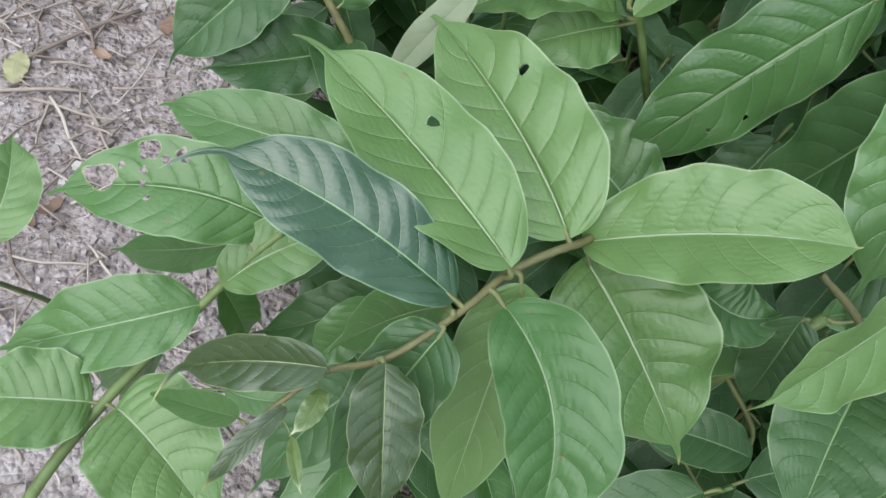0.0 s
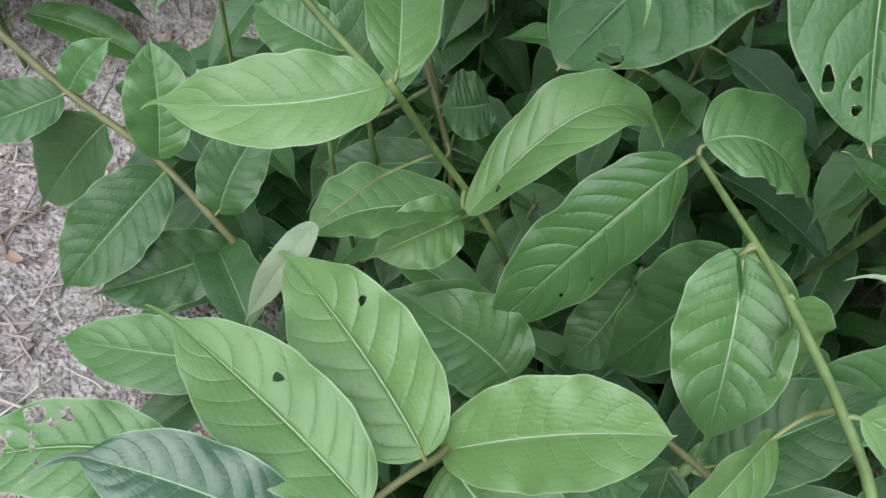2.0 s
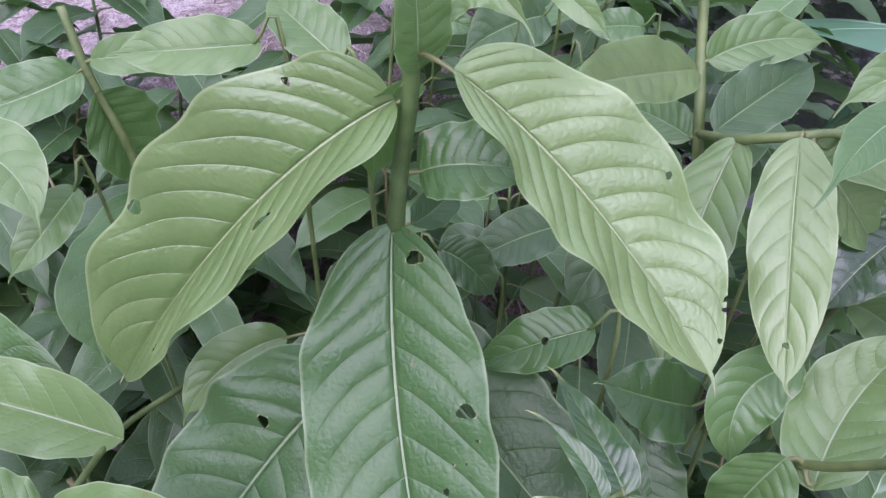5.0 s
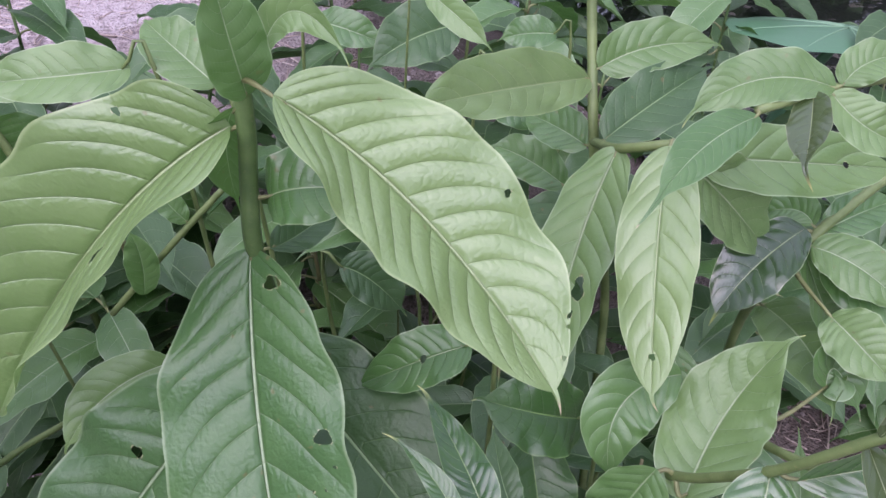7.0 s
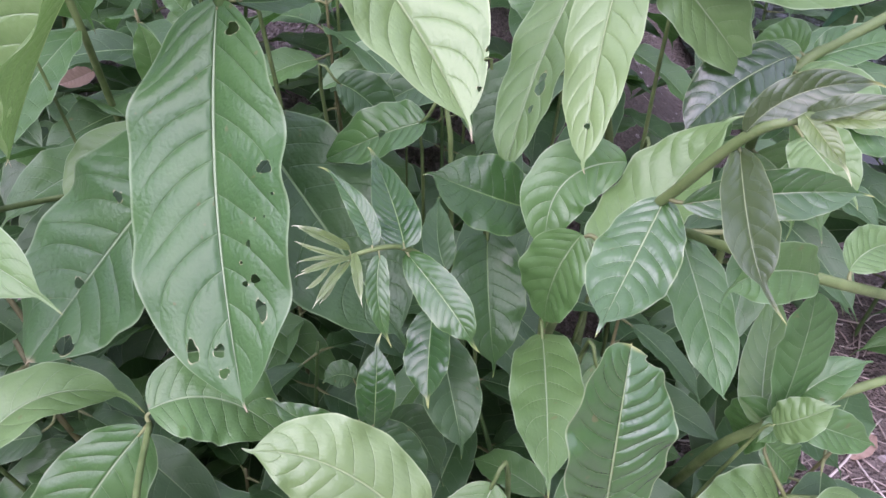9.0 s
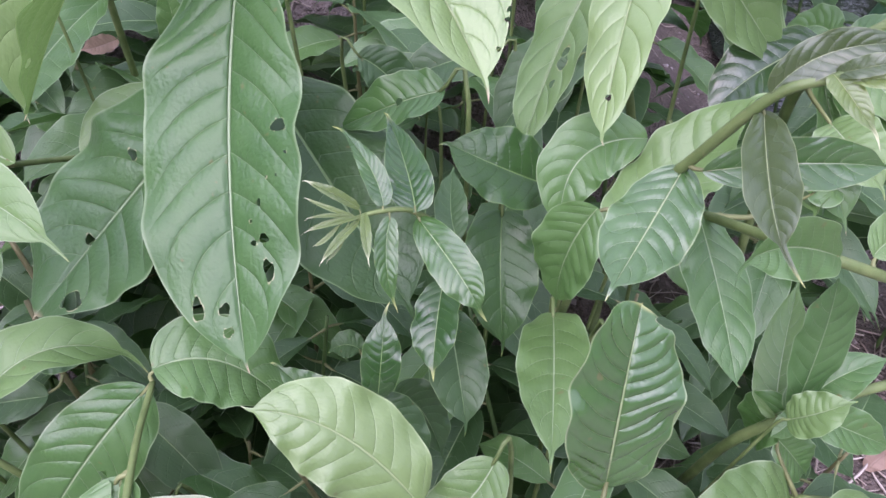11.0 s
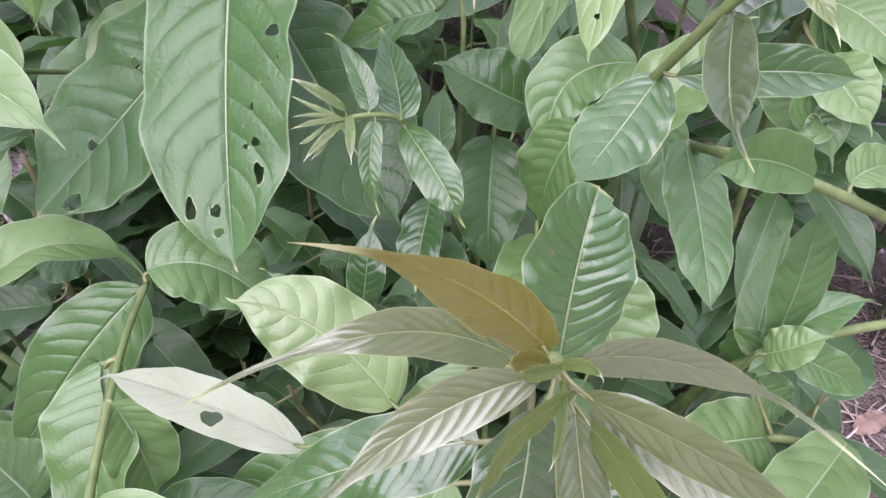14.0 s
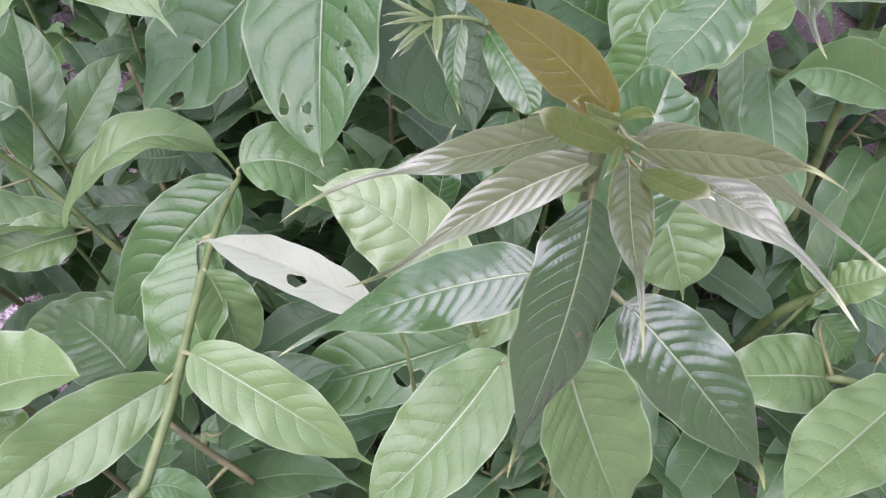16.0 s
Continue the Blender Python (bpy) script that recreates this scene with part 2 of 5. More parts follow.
def soil_material():
    n = Nodes("bare_soil")
    place = n.add("ShaderNodeTexCoord").outputs["Object"]
    big, mid, fine = n.noise(place, 5.0, 4.0), n.noise(place, 60.0, 6.0, 0.7), n.noise(place, 420.0, 5.0, 0.75)
    crumb = n.add("ShaderNodeTexVoronoi")
    n.put(crumb.inputs["Vector"], place)
    crumb.inputs["Scale"].default_value = 190.0
    lump = n.ramp(crumb.outputs["Distance"], 0.0, 0.75, 1.0, 0.0)
    blotch = n.noise(place, 70.0, 4.0, 0.6)
    colour = n.mix(n.ramp(mid, 0.36, 0.62), (0.25, 0.20, 0.20), (0.42, 0.355, 0.36))
    colour = n.mix(n.math("MULTIPLY", n.ramp(big, 0.46, 0.62), 0.5), colour, (0.50, 0.44, 0.45))
    colour = n.mix(n.math("MULTIPLY", n.ramp(blotch, 0.54, 0.66), 0.4), colour, (0.58, 0.52, 0.54))
    colour = n.mix(n.math("MULTIPLY", n.ramp(blotch, 0.47, 0.36), 0.6), colour, (0.13, 0.10, 0.098))
    colour = n.mix(n.math("MULTIPLY", n.ramp(fine, 0.45, 0.36), 0.3), colour, (0.12, 0.095, 0.09))
    # damp, browner soil towards the muddy hollow, shrub shade included in the colour
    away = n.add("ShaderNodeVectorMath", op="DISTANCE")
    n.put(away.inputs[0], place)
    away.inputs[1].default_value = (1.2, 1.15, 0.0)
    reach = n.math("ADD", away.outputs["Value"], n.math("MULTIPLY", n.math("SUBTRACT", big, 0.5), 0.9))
    damp_shade = n.ramp(reach, 1.4, 0.9, 0.0, 0.85)
    colour = n.mix(damp_shade, colour, n.mix(n.ramp(fine, 0.35, 0.65), (0.055, 0.042, 0.036), (0.15, 0.118, 0.10)))
    height = n.math("ADD", n.math("MULTIPLY", blotch, 1.6), n.math("MULTIPLY", fine, 0.15))
    height = n.math("ADD", height, n.math("MULTIPLY", lump, 0.5))
    return n.surface(colour, 0.95, n.bump(height, 0.8, 0.010), 0.2)


def litter_material(name, a, b, c):
    n = Nodes(name)
    isle = n.add("ShaderNodeNewGeometry").outputs["Random Per Island"]
    place = n.add("ShaderNodeTexCoord").outputs["Object"]
    grain = n.noise(place, 500.0, 3.0)
    colour = n.mix(n.ramp(isle, 0.0, 0.6), a, b)
    colour = n.mix(n.ramp(isle, 0.75, 0.95), colour, c)
    colour = n.mix(n.math("MULTIPLY", grain, 0.4), colour, a)
    return n.surface(colour, 0.85, n.bump(grain, 0.4, 0.001), 0.25)


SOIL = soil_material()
TWIG = litter_material("dry_twig", (0.19, 0.145, 0.125), (0.40, 0.33, 0.30), (0.58, 0.51, 0.47))
DEAD = litter_material("dead_leaf", (0.15, 0.095, 0.072), (0.33, 0.22, 0.175), (0.46, 0.37, 0.32))
CHIP = litter_material("stone_chip", (0.20, 0.165, 0.16), (0.38, 0.33, 0.335), (0.52, 0.47, 0.475))


def plain_material(name, colour, rough):
    n = Nodes(name)
    place = n.add("ShaderNodeTexCoord").outputs["Object"]
    grain = n.noise(place, 160.0, 3.0)
    tone = n.mix(n.math("MULTIPLY", grain, 0.5), colour, tuple(0.6 * v for v in colour))
    return n.surface(tone, rough, n.bump(grain, 0.3, 0.001))


# ---- building ----
def mesh_of(name, verts, faces, material, smooth=True):
    me = bpy.data.meshes.new(name)
    me.from_pydata([tuple(v) for v in verts], [], [tuple(f) for f in faces])
    me.materials.append(material)
    if smooth:
        me.shade_smooth()
    me.update()
    return me


def part(name, me, parent, label=""):
    ob = new(name, me)
    ob.parent = parent
    return tagged(ob, label)


def unit(v):
    return np.asarray(v, float) / (np.linalg.norm(v) + 1e-12)


def leaf_grid(b, m, t, width, face, rows, cols, seed, holes=(), fold=0.26, tail=0.09, pairs=9, wavy=1.0, relief=0.015, base=0.58, taper=0.86, peak=0.48, bend=None, drip=None):
    """One blade: an arched midrib from b through m to t, an elliptic outline that runs out into a narrow drip tip, raised panels
    between sunken side veins. bend: degrees by which the halves fold up from the midrib; drip: where the drawn-out tip ends."""
    rng = np.random.default_rng(seed)
    b, m, t, face = (np.asarray(v, float) for v in (b, m, t, face))
    s = np.linspace(0, 1, rows)[:, None]
    v = np.sin(np.linspace(-1, 1, cols) * math.pi / 2 * 0.82)[None, :] / math.sin(math.pi / 2 * 0.82)
    size = np.linalg.norm(t - b)
    ph = rng.uniform(0, 6.28, 6)
    if drip is None:
        # the last stretch up to t is itself the drip tip, and sags a little
        share = 1 - tail
        sag = np.array([0.25 * math.sin(ph[5]), 0.25 * math.cos(ph[5]), -0.6]) * tail * size * 0.8
        drip, reach = None, 1.0
    else:
        drip = np.asarray(drip, float)
        reach = 1 + np.linalg.norm(drip - t) / size
        share = 1 / reach
    c = 2 * m - (b + t) / 2
    u = np.minimum(s * reach, 1.0)
    line = (1 - u) ** 2 * b + 2 * u * (1 - u) * c + u**2 * t
    end = t - c
    end = end / np.linalg.norm(end)
    if drip is None:
        f = np.clip((s - share) / tail, 0, 1)
        line = line + sag * f**2
    else:
        over = np.clip((s * reach - 1) / max(1e-6, reach - 1), 0, 1)
        gap = np.linalg.norm(drip - t)
        line = line + end * (over * gap) + (drip - t - end * gap) * over**1.7
    tang = np.gradient(line, axis=0)
    tang /= np.linalg.norm(tang, axis=1, keepdims=True) + 1e-12
    side = np.cross(face, tang)
    side /= np.linalg.norm(side, axis=1, keepdims=True)
    up = np.cross(tang, side)
    steps = np.linalg.norm(np.diff(line, axis=0), axis=1)
    length = steps.sum() * share
    p = np.clip(s / share, 0, 1)
    peak = peak + 0.04 * rng.uniform(-1, 1)
    warp = p ** (math.log(0.5) / math.log(peak))
    shape = np.clip(1 - np.abs(2 * warp - 1) ** 2.25, 0, 1) ** np.where(p < peak, base, taper)
    lead = share - 0.16
    tip_run = np.clip((1 - s) / (1 - lead), 0, 1)
    thin = min(0.26, 0.07 + 0.003 / max(width, 0.004)) * np.minimum(1, tip_run) ** 0.8 * (s > lead)
    shape = (shape**3 + thin**3) ** (1 / 3)
    shape = np.maximum(shape, 0.02 * (s < 0.5))
    ripple = 1 + 0.018 * wavy * np.sin(s * 27 + ph[0]) + 0.007 * wavy * np.sin(s * 52 + ph[1])
    half = width / 2 * shape * (1 + (ripple - 1) * np.abs(v))
    av = np.abs(v)
    vein = pairs * (p**0.92 - 0.095 * av - 0.105 * av**2.2) + 40
    drift = rng.uniform(0, 6.28, 2)
    vein = vein + np.where(v > 0, 0.32 + 0.16 * np.sin(s * 9 + drift[0]), 0.16 * np.sin(s * 8 + drift[1])) + 0.05 * np.sin(s * 21 + drift[0])
    wave = np.abs(np.sin(math.pi * vein))
    x = v * half
    if bend is None:
        lift = width * (0.5 * fold * av - 0.30 * fold * av**2.5) * shape
        x = x + 0 * lift
    else:
        a = math.radians(bend)
        lift = np.abs(x) * math.sin(a) + width * 0.05 * (av - av**2) * shape
        x = x * math.cos(a)
    body = np.clip((share - 0.02 - s) / 0.16, 0, 1) * np.clip(s / 0.06, 0, 1)
    lift = lift + width * relief * (wave**0.5 - 0.7) * np.clip(av * 6, 0, 1) * (1 - av**3) * np.minimum(1, shape * 1.3) * body
    lift = lift - width * 0.012 * np.exp(-((v / 0.03) ** 2)) * shape
    lift = lift + width * wavy * av**2 * np.minimum(1, shape * 1.5) * (0.036 * np.sin(s * 15 + ph[2] + np.sign(v) * 1.3) + 0.024 * np.sin(s * 31 + ph[3] * np.sign(v + 0.01)))
    lift = lift + width * 0.04 * np.sin(s * 4 + ph[4]) * v * shape
    co = line[:, None, :] + side[:, None, :] * x[..., None] + up[:, None, :] * lift[..., None]
    gnaw = np.zeros((rows, cols))
    gone = np.zeros((rows, cols), bool)
    ds, dx = p * length + 0 * v, x
    jag = rng.uniform(0, 6.28, 4)
    for n, (hs, hv, r, *long) in enumerate(holes):
        cs, cx = hs * length, hv * width / 2
        stretch = long[0] if long else 1.0
        qs, qx = (ds - cs) / stretch, dx - cx
        ang = np.arctan2(qx, qs)
        edge = r * length * (1 + 0.13 * np.sin(2 * ang + jag[0] + n) + 0.12 * np.sin(3 * ang + jag[2] + 2 * n) + 0.06 * np.sin(5 * ang + jag[1] + n))
        rad = np.hypot(qs, qx)
        rel = rad / edge
        gnaw = np.maximum(gnaw, np.clip(1.0 - (rad - edge) / (0.003 * length + 0.14 * edge), 0, 1))
        inside = rel < 1
        inside.flat[rel.argmin()] = True
        ring = inside.copy()
        for di in (-1, 0, 1):
            for dk in (-1, 0, 1):
                ring |= np.roll(np.roll(inside, di, 0), dk, 1)
        ring &= ~inside & (rad < edge + 0.05 * length)
        gone |= inside
        pull = np.where(ring, 1 / np.maximum(rel, 1e-6), 1.0) - 1
        co = co + tang[:, None, :] * (qs * pull * stretch)[..., None] + side[:, None, :] * (qx * pull)[..., None]
    idx = np.arange(rows * cols).reshape(rows, cols)
    quads = np.stack([idx[:-1, :-1], idx[1:, :-1], idx[1:, 1:], idx[:-1, 1:]], -1).reshape(-1, 4)
    if len(holes):
        g = gone.ravel()
        quads = quads[~g[quads].any(1)]
    flat = co.reshape(-1, 3)
    data = {
        "size": np.full(rows * cols, min(1.5, max(0.3, width / 0.055))), "along": (s + 0 * v).ravel(), "across": (v + 0 * s).ravel(), "vein": vein.ravel(), "gnaw": gnaw.ravel(),
    }
    return flat, quads, data, np.stack([ds.ravel(), dx.ravel()], -1)


def blade_mesh(name, grids, material):
    """A mesh of one or more blades, with the coordinates that the leaf materials read."""
    verts, faces, base = [], [], 0
    for flat, quads, _, _ in grids:
        verts.append(flat)
        faces.append(quads + base)
        base += len(flat)
    verts, faces = np.concatenate(verts), np.concatenate(faces)
    used = np.unique(faces)
    remap = np.full(base, -1)
    remap[used] = np.arange(len(used))
    me = bpy.data.meshes.new(name)
    me.from_pydata(verts[used].tolist(), [], remap[faces].tolist())
    for key in ("along", "across", "vein", "gnaw", "size"):
        values = np.concatenate([g[2][key] for g in grids])[used]
        me.attributes.new(key, "FLOAT", "POINT").data.foreach_set("value", values.astype(np.float32))
    uv = np.concatenate([g[3] for g in grids])[used]
    loops = np.zeros(len(me.loops), np.int32)
    me.loops.foreach_get("vertex_index", loops)
    me.uv_layers.new(name="leaf").data.foreach_set("uv", uv[loops].astype(np.float32).ravel())
    me.materials.append(material)
    me.shade_smooth()
    me.update()
    return me


def tube(points, radii, sides=8, steps=6):
    """Verts and faces of a tapered tube along a smooth curve through the points."""
    pts = [np.asarray(p, float) for p in points]
    ext = [2 * pts[0] - pts[1], *pts, 2 * pts[-1] - pts[-2]]
    line, rad = [], []
    for i in range(1, len(ext) - 2):
        for k in range(steps):
            u = k / steps
            a, b, c, d = ext[i - 1 : i + 3]
            line.append(0.5 * (2 * b + (c - a) * u + (2 * a - 5 * b + 4 * c - d) * u**2 + (3 * b - a - 3 * c + d) * u**3))
            rad.append(radii[i - 1] * (1 - u) + radii[i] * u)
    line.append(pts[-1]), rad.append(radii[-1])
    line = np.array(line)
    tang = np.gradient(line, axis=0)
    ref = np.array([0.31, 0.12, 0.94]) if abs(unit(tang[0])[2]) < 0.9 else np.array([1.0, 0.2, 0.1])
    verts, faces = [], []
    for i, (p, r) in enumerate(zip(line, rad)):
        z = unit(tang[i])
        x = unit(np.cross(ref, z))
        y = np.cross(z, x)
        for k in range(sides):
            a = 2 * math.pi * k / sides
            verts.append(p + r * (math.cos(a) * x + math.sin(a) * y))
    n = len(line)
    for i in range(n - 1):
        for k in range(sides):
            j = (k + 1) % sides
            faces.append((i * sides + k, i * sides + j, (i + 1) * sides + j, (i + 1) * sides + k))
    faces.append(tuple(range(sides - 1, -1, -1)))
    faces.append(tuple((n - 1) * sides + k for k in range(sides)))
    return verts, faces, line


SHRUBS = {}


def shrub(key, foot, label):
    ob = new("leafy_shrub", None)
    ob.location = foot
    ob.empty_display_size = 0.05
    tagged(ob, label, "shrub", "leafy shrubs")
    SHRUBS[key] = {"ob": ob, "foot": Vector(foot), "line": []}
    return ob


def local(key, pts):
    return [np.asarray(p, float) - np.asarray(SHRUBS[key]["foot"]) for p in pts]


def stem(key, points, thin, thick, skin="green", ground=False, name="stem"):
    """A stem from its top to its foot; with ground, it bends on down into the soil."""
    pts = [np.asarray(p, float) for p in points]
    if ground:
        last, foot = pts[-1], np.asarray(SHRUBS[key]["foot"])
        pts += [last * 0.55 + foot * 0.45 + np.array([0, 0, -0.02]), foot - np.array([0, 0, 0.02])]
    radii = list(np.linspace(thin, thick, len(pts)))
    verts, faces, line = tube(local(key, pts), radii)
    SHRUBS[key]["line"].append(line + np.asarray(SHRUBS[key]["foot"]))
    # swollen nodes
    verts = np.array(verts)
    return part(name, mesh_of(name, verts, faces, STEM[skin]), SHRUBS[key]["ob"])


LEAF_COUNT = [0]


def leaf(key, look_of, b, m, t, width, face, holes=(), rows=96, cols=29, fold=0.26, tail=0.09, pairs=9, wavy=1.0, relief=0.015, base=0.58, taper=0.86, peak=0.48, bend=17, drip=None):
    """A leaf on its stalk, as a part of the shrub it grows on."""
    LEAF_COUNT[0] += 1
    if holes:
        rows, cols = 220, 89
    lb, lm, lt = local(key, (b, m, t))
    ld = None if drip is None else local(key, (drip,))[0]
    me = blade_mesh("leaf", [leaf_grid(lb, lm, lt, width, face, rows, cols, LEAF_COUNT[0], holes, fold, tail, pairs, wavy, relief, base, taper, peak, bend, ld)], LEAF[look_of])
    ob = part("leaf", me, SHRUBS[key]["ob"])
    lines = SHRUBS[key]["line"]
    if lines:
        every = np.concatenate(lines)
        root = np.asarray(b, float)
        reach = np.linalg.norm(every - root, axis=1) + 0.25 * np.maximum(0, every[:, 2] - root[2])
        near = every[reach.argmin()]
        gap = np.linalg.norm(near - root)
        along = unit(np.asarray(m, float) - root)
        into = root + along * min(0.006, 0.05 * np.linalg.norm(np.asarray(t, float) - root))
        if gap > 0.0015:
            r = 0.0012 if gap < 0.03 else 0.0015
            r = max(0.0003, min(r, width * 0.045))
            if gap > 0.07:
                # a shoot of its own, up from the soil
                bend = root - along * 0.014 - np.array([0, 0, 0.012])
                low = np.array([bend[0] + 0.02 * math.sin(LEAF_COUNT[0]), bend[1] + 0.03, 0.4 * bend[2]])
                soil = np.array([low[0] + 0.01, low[1] + 0.01, -0.02])
                pts, radii = [into, bend, low, soil], [r * 0.6, r, r * 1.3, r * 1.5]
            else:
                pts, radii = [near, root * 0.6 + near * 0.4 - along * 0.15 * gap, into], [r * 1.2, r, r * 0.6]
            verts, faces, _ = tube(local(key, pts), radii, 6, 4)
            part("petiole", mesh_of("petiole", verts, faces, STEM["green"] if gap > 0.07 else PETIOLE), ob)
    return ob


# ---- ground ----
def bank(x, y):
    """The low bank that rises behind the shrubs and dies away to the open side."""
    f = min(1.0, max(0.0, (y - 0.5) / 0.75))
    g = min(1.0, max(0.0, (0.8 - x) / 0.4))
    h = min(1.0, max(0.0, (x + 1.6) / 1.2))
    k = min(1.0, max(0.0, (3.2 - y) / 1.4))
    return 0.36 * f * f * (3 - 2 * f) * g * h * k * k * (3 - 2 * k)


def swell(x, y):
    return 0.012 * math.sin(3.1 * x + 0.7) * math.cos(2.7 * y) + 0.02 * noise.noise((x * 2.3, y * 2.3, 0)) + 0.006 * noise.noise((x * 11, y * 11, 3)) + bank(x, y)


def build_ground():
    n = 190
    u = np.linspace(-1, 1, n)
    spread = 1.5 * u + 70 * np.abs(u) ** 9 * np.sign(u)
    xs, ys = spread + 0.3, spread + 0.5
    verts = [(x, y, swell(x, y)) for y in ys for x in xs]
    faces = [(j * n + i, j * n + i + 1, (j + 1) * n + i + 1, (j + 1) * n + i) for j in range(n - 1) for i in range(n - 1)]
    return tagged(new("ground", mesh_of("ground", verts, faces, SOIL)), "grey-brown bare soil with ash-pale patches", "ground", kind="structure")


build_ground()


def pond():
    """Dark still water beyond the shrubs, with a crooked shore."""
    rows, cols = 16, 60
    verts = []
    for i in range(rows):
        for k in range(cols):
            a, r = 2 * math.pi * k / cols, i / (rows - 1)
            rr = r * (1 + 0.12 * math.sin(3 * a + 1) + 0.07 * math.sin(7 * a) + 0.03 * math.sin(13 * a))
            x, y = 1.62 + 0.9 * rr * math.cos(a), 2.0 + 1.15 * rr * math.sin(a)
            verts.append((x, y, 0.045 - 0.02 * r**6 + 0.0012 * math.sin(23 * x + 9 * y) * math.sin(17 * y)))
    faces = [(i * cols + k, i * cols + (k + 1) % cols, (i + 1) * cols + (k + 1) % cols, (i + 1) * cols + k) for i in range(rows - 1) for k in range(cols)]
    n = Nodes("dark_water")
    place = n.add("ShaderNodeTexCoord").outputs["Object"]
    scum = n.ramp(n.noise(place, 14.0, 4.0), 0.58, 0.66)
    colour = n.mix(scum, (0.010, 0.011, 0.010), (0.05, 0.045, 0.036))
    skin = n.surface(colour, n.math("ADD", 0.06, n.math("MULTIPLY", scum, 0.4)), n.bump(n.noise(place, 30.0, 2.0), 0.25, 0.004))
    return tagged(new("water", mesh_of("water", verts, faces, skin)), "dark still pond water reflecting trees", "water", kind="structure")


pond()

# ---- shrubs ----
shrub("B", (0.12, 0.25, 0), "shrub branch with light green veined leaves and bronze new growth")
shrub("E", (-0.2, -0.06, 0), "green shrub with insect-bitten veined leaves over bare soil")
shrub("I", (0.174, 0.369, 0), "slender shrub with light green leaves in opposite pairs")
shrub("G", (0.19, 0.05, 0), "shrub with pale green leaves in opposite pairs")
shrub("A", (0.24, 0.56, 0), "tall shrub with large holed drooping green leaves")
shrub("F", (-0.035, 0.405, 0), "green shrub with large veined leaves")
shrub("R", (0.426, 0.471, 0), "shrub with arching branch and glossy corrugated leaves")
shrub("S", (0.359, 0.457, 0), "young shrub sprout with glossy dark yellow-tipped leaves")
shrub("T", (0.596, 0.596, 0), "green shrub with large veined leaves")
shrub("X", (0.38, 0.2, 0), "shrub with bronze new leaves at its growing tip")
shrub("Q", (0.574, 0.398, 0), "green shrub with large veined leaves")
shrub("V", (0.062, 0.706, 0), "green shrub with large veined leaves")

# stems, from the top down
stem("B", [(-0.038, 0.067, 0.31), (-0.032, 0.077, 0.314), (-0.021, 0.092, 0.316), (-0.004, 0.105, 0.311), (0.016, 0.13, 0.316), (0.029, 0.151, 0.318), (0.051, 0.173, 0.317), (0.068, 0.198, 0.286)], 0.0009, 0.0022, "brown", ground=True)
stem("E", [(-0.071, 0.178, 0.245), (-0.083, 0.164, 0.233), (-0.095, 0.149, 0.217), (-0.107, 0.126, 0.207), (-0.125, 0.09, 0.19), (-0.14, 0.04, 0.17)], 0.002, 0.0032, "green", ground=True)
stem("I", [(0.008, 0.287, 0.416), (0.028, 0.31, 0.363), (0.053, 0.313, 0.326), (0.087, 0.321, 0.259), (0.144, 0.339, 0.135)], 0.0019, 0.0024, "green", ground=True)
stem("G", [(0.16, 0.328, 0.367), (0.168, 0.287, 0.376), (0.177, 0.25, 0.382), (0.187, 0.209, 0.384), (0.193, 0.184, 0.383), (0.198, 0.159, 0.38), (0.199, 0.131, 0.37), (0.195, 0.116, 0.348)], 0.0017, 0.0026, "green", ground=True)
stem("A", [(0.215, 0.435, 0.655), (0.214, 0.44, 0.619), (0.211, 0.443, 0.59), (0.209, 0.444, 0.556), (0.213, 0.464, 0.493), (0.223, 0.505, 0.383), (0.239, 0.554, 0.251)], 0.0039, 0.0052, "deep", ground=True)
stem("A", [(0.077, 0.498, 0.401), (0.057, 0.442, 0.429), (0.056, 0.356, 0.475), (0.031, 0.341, 0.482), (0.006, 0.339, 0.486), (-0.014, 0.334, 0.495), (-0.04, 0.325, 0.492)], 0.002, 0.0015, "green", name="branch")
stem("F", [(-0.242, 0.394, 0.32), (-0.199, 0.382, 0.286), (-0.145, 0.367, 0.256), (-0.095, 0.347, 0.21), (-0.079, 0.358, 0.156), (-0.065, 0.375, 0.08)], 0.0024, 0.003, "brown", ground=True)
stem("R", [(0.461, 0.282, 0.584), (0.435, 0.284, 0.578), (0.42, 0.289, 0.568), (0.406, 0.308, 0.53), (0.397, 0.336, 0.49), (0.395, 0.367, 0.449), (0.387, 0.383, 0.39), (0.396, 0.441, 0.287)], 0.0018, 0.003, "green", ground=True)
stem("S", [(0.272, 0.323, 0.485), (0.286, 0.331, 0.485), (0.3, 0.341, 0.478), (0.312, 0.351, 0.458), (0.32, 0.371, 0.403), (0.329, 0.427, 0.267)], 0.0009, 0.0026, "green", ground=True)
stem("S", [(0.269, 0.325, 0.361), (0.278, 0.342, 0.319), (0.296, 0.385, 0.215)], 0.0022, 0.003, "green", name="branch")
stem("R", [(0.423, 0.624, 0.63), (0.424, 0.604, 0.577), (0.422, 0.575, 0.529), (0.442, 0.589, 0.45), (0.474, 0.62, 0.329)], 0.0034, 0.0042, "green", ground=True, name="branch")
stem("R", [(0.422, 0.575, 0.529), (0.41, 0.511, 0.559), (0.426, 0.483, 0.575), (0.45, 0.48, 0.577), (0.463, 0.48, 0.562)], 0.003, 0.0025, "green", name="branch")
stem("R", [(0.501, 0.426, 0.635), (0.47, 0.428, 0.629), (0.427, 0.415, 0.627)], 0.003, 0.002, "green", name="branch")
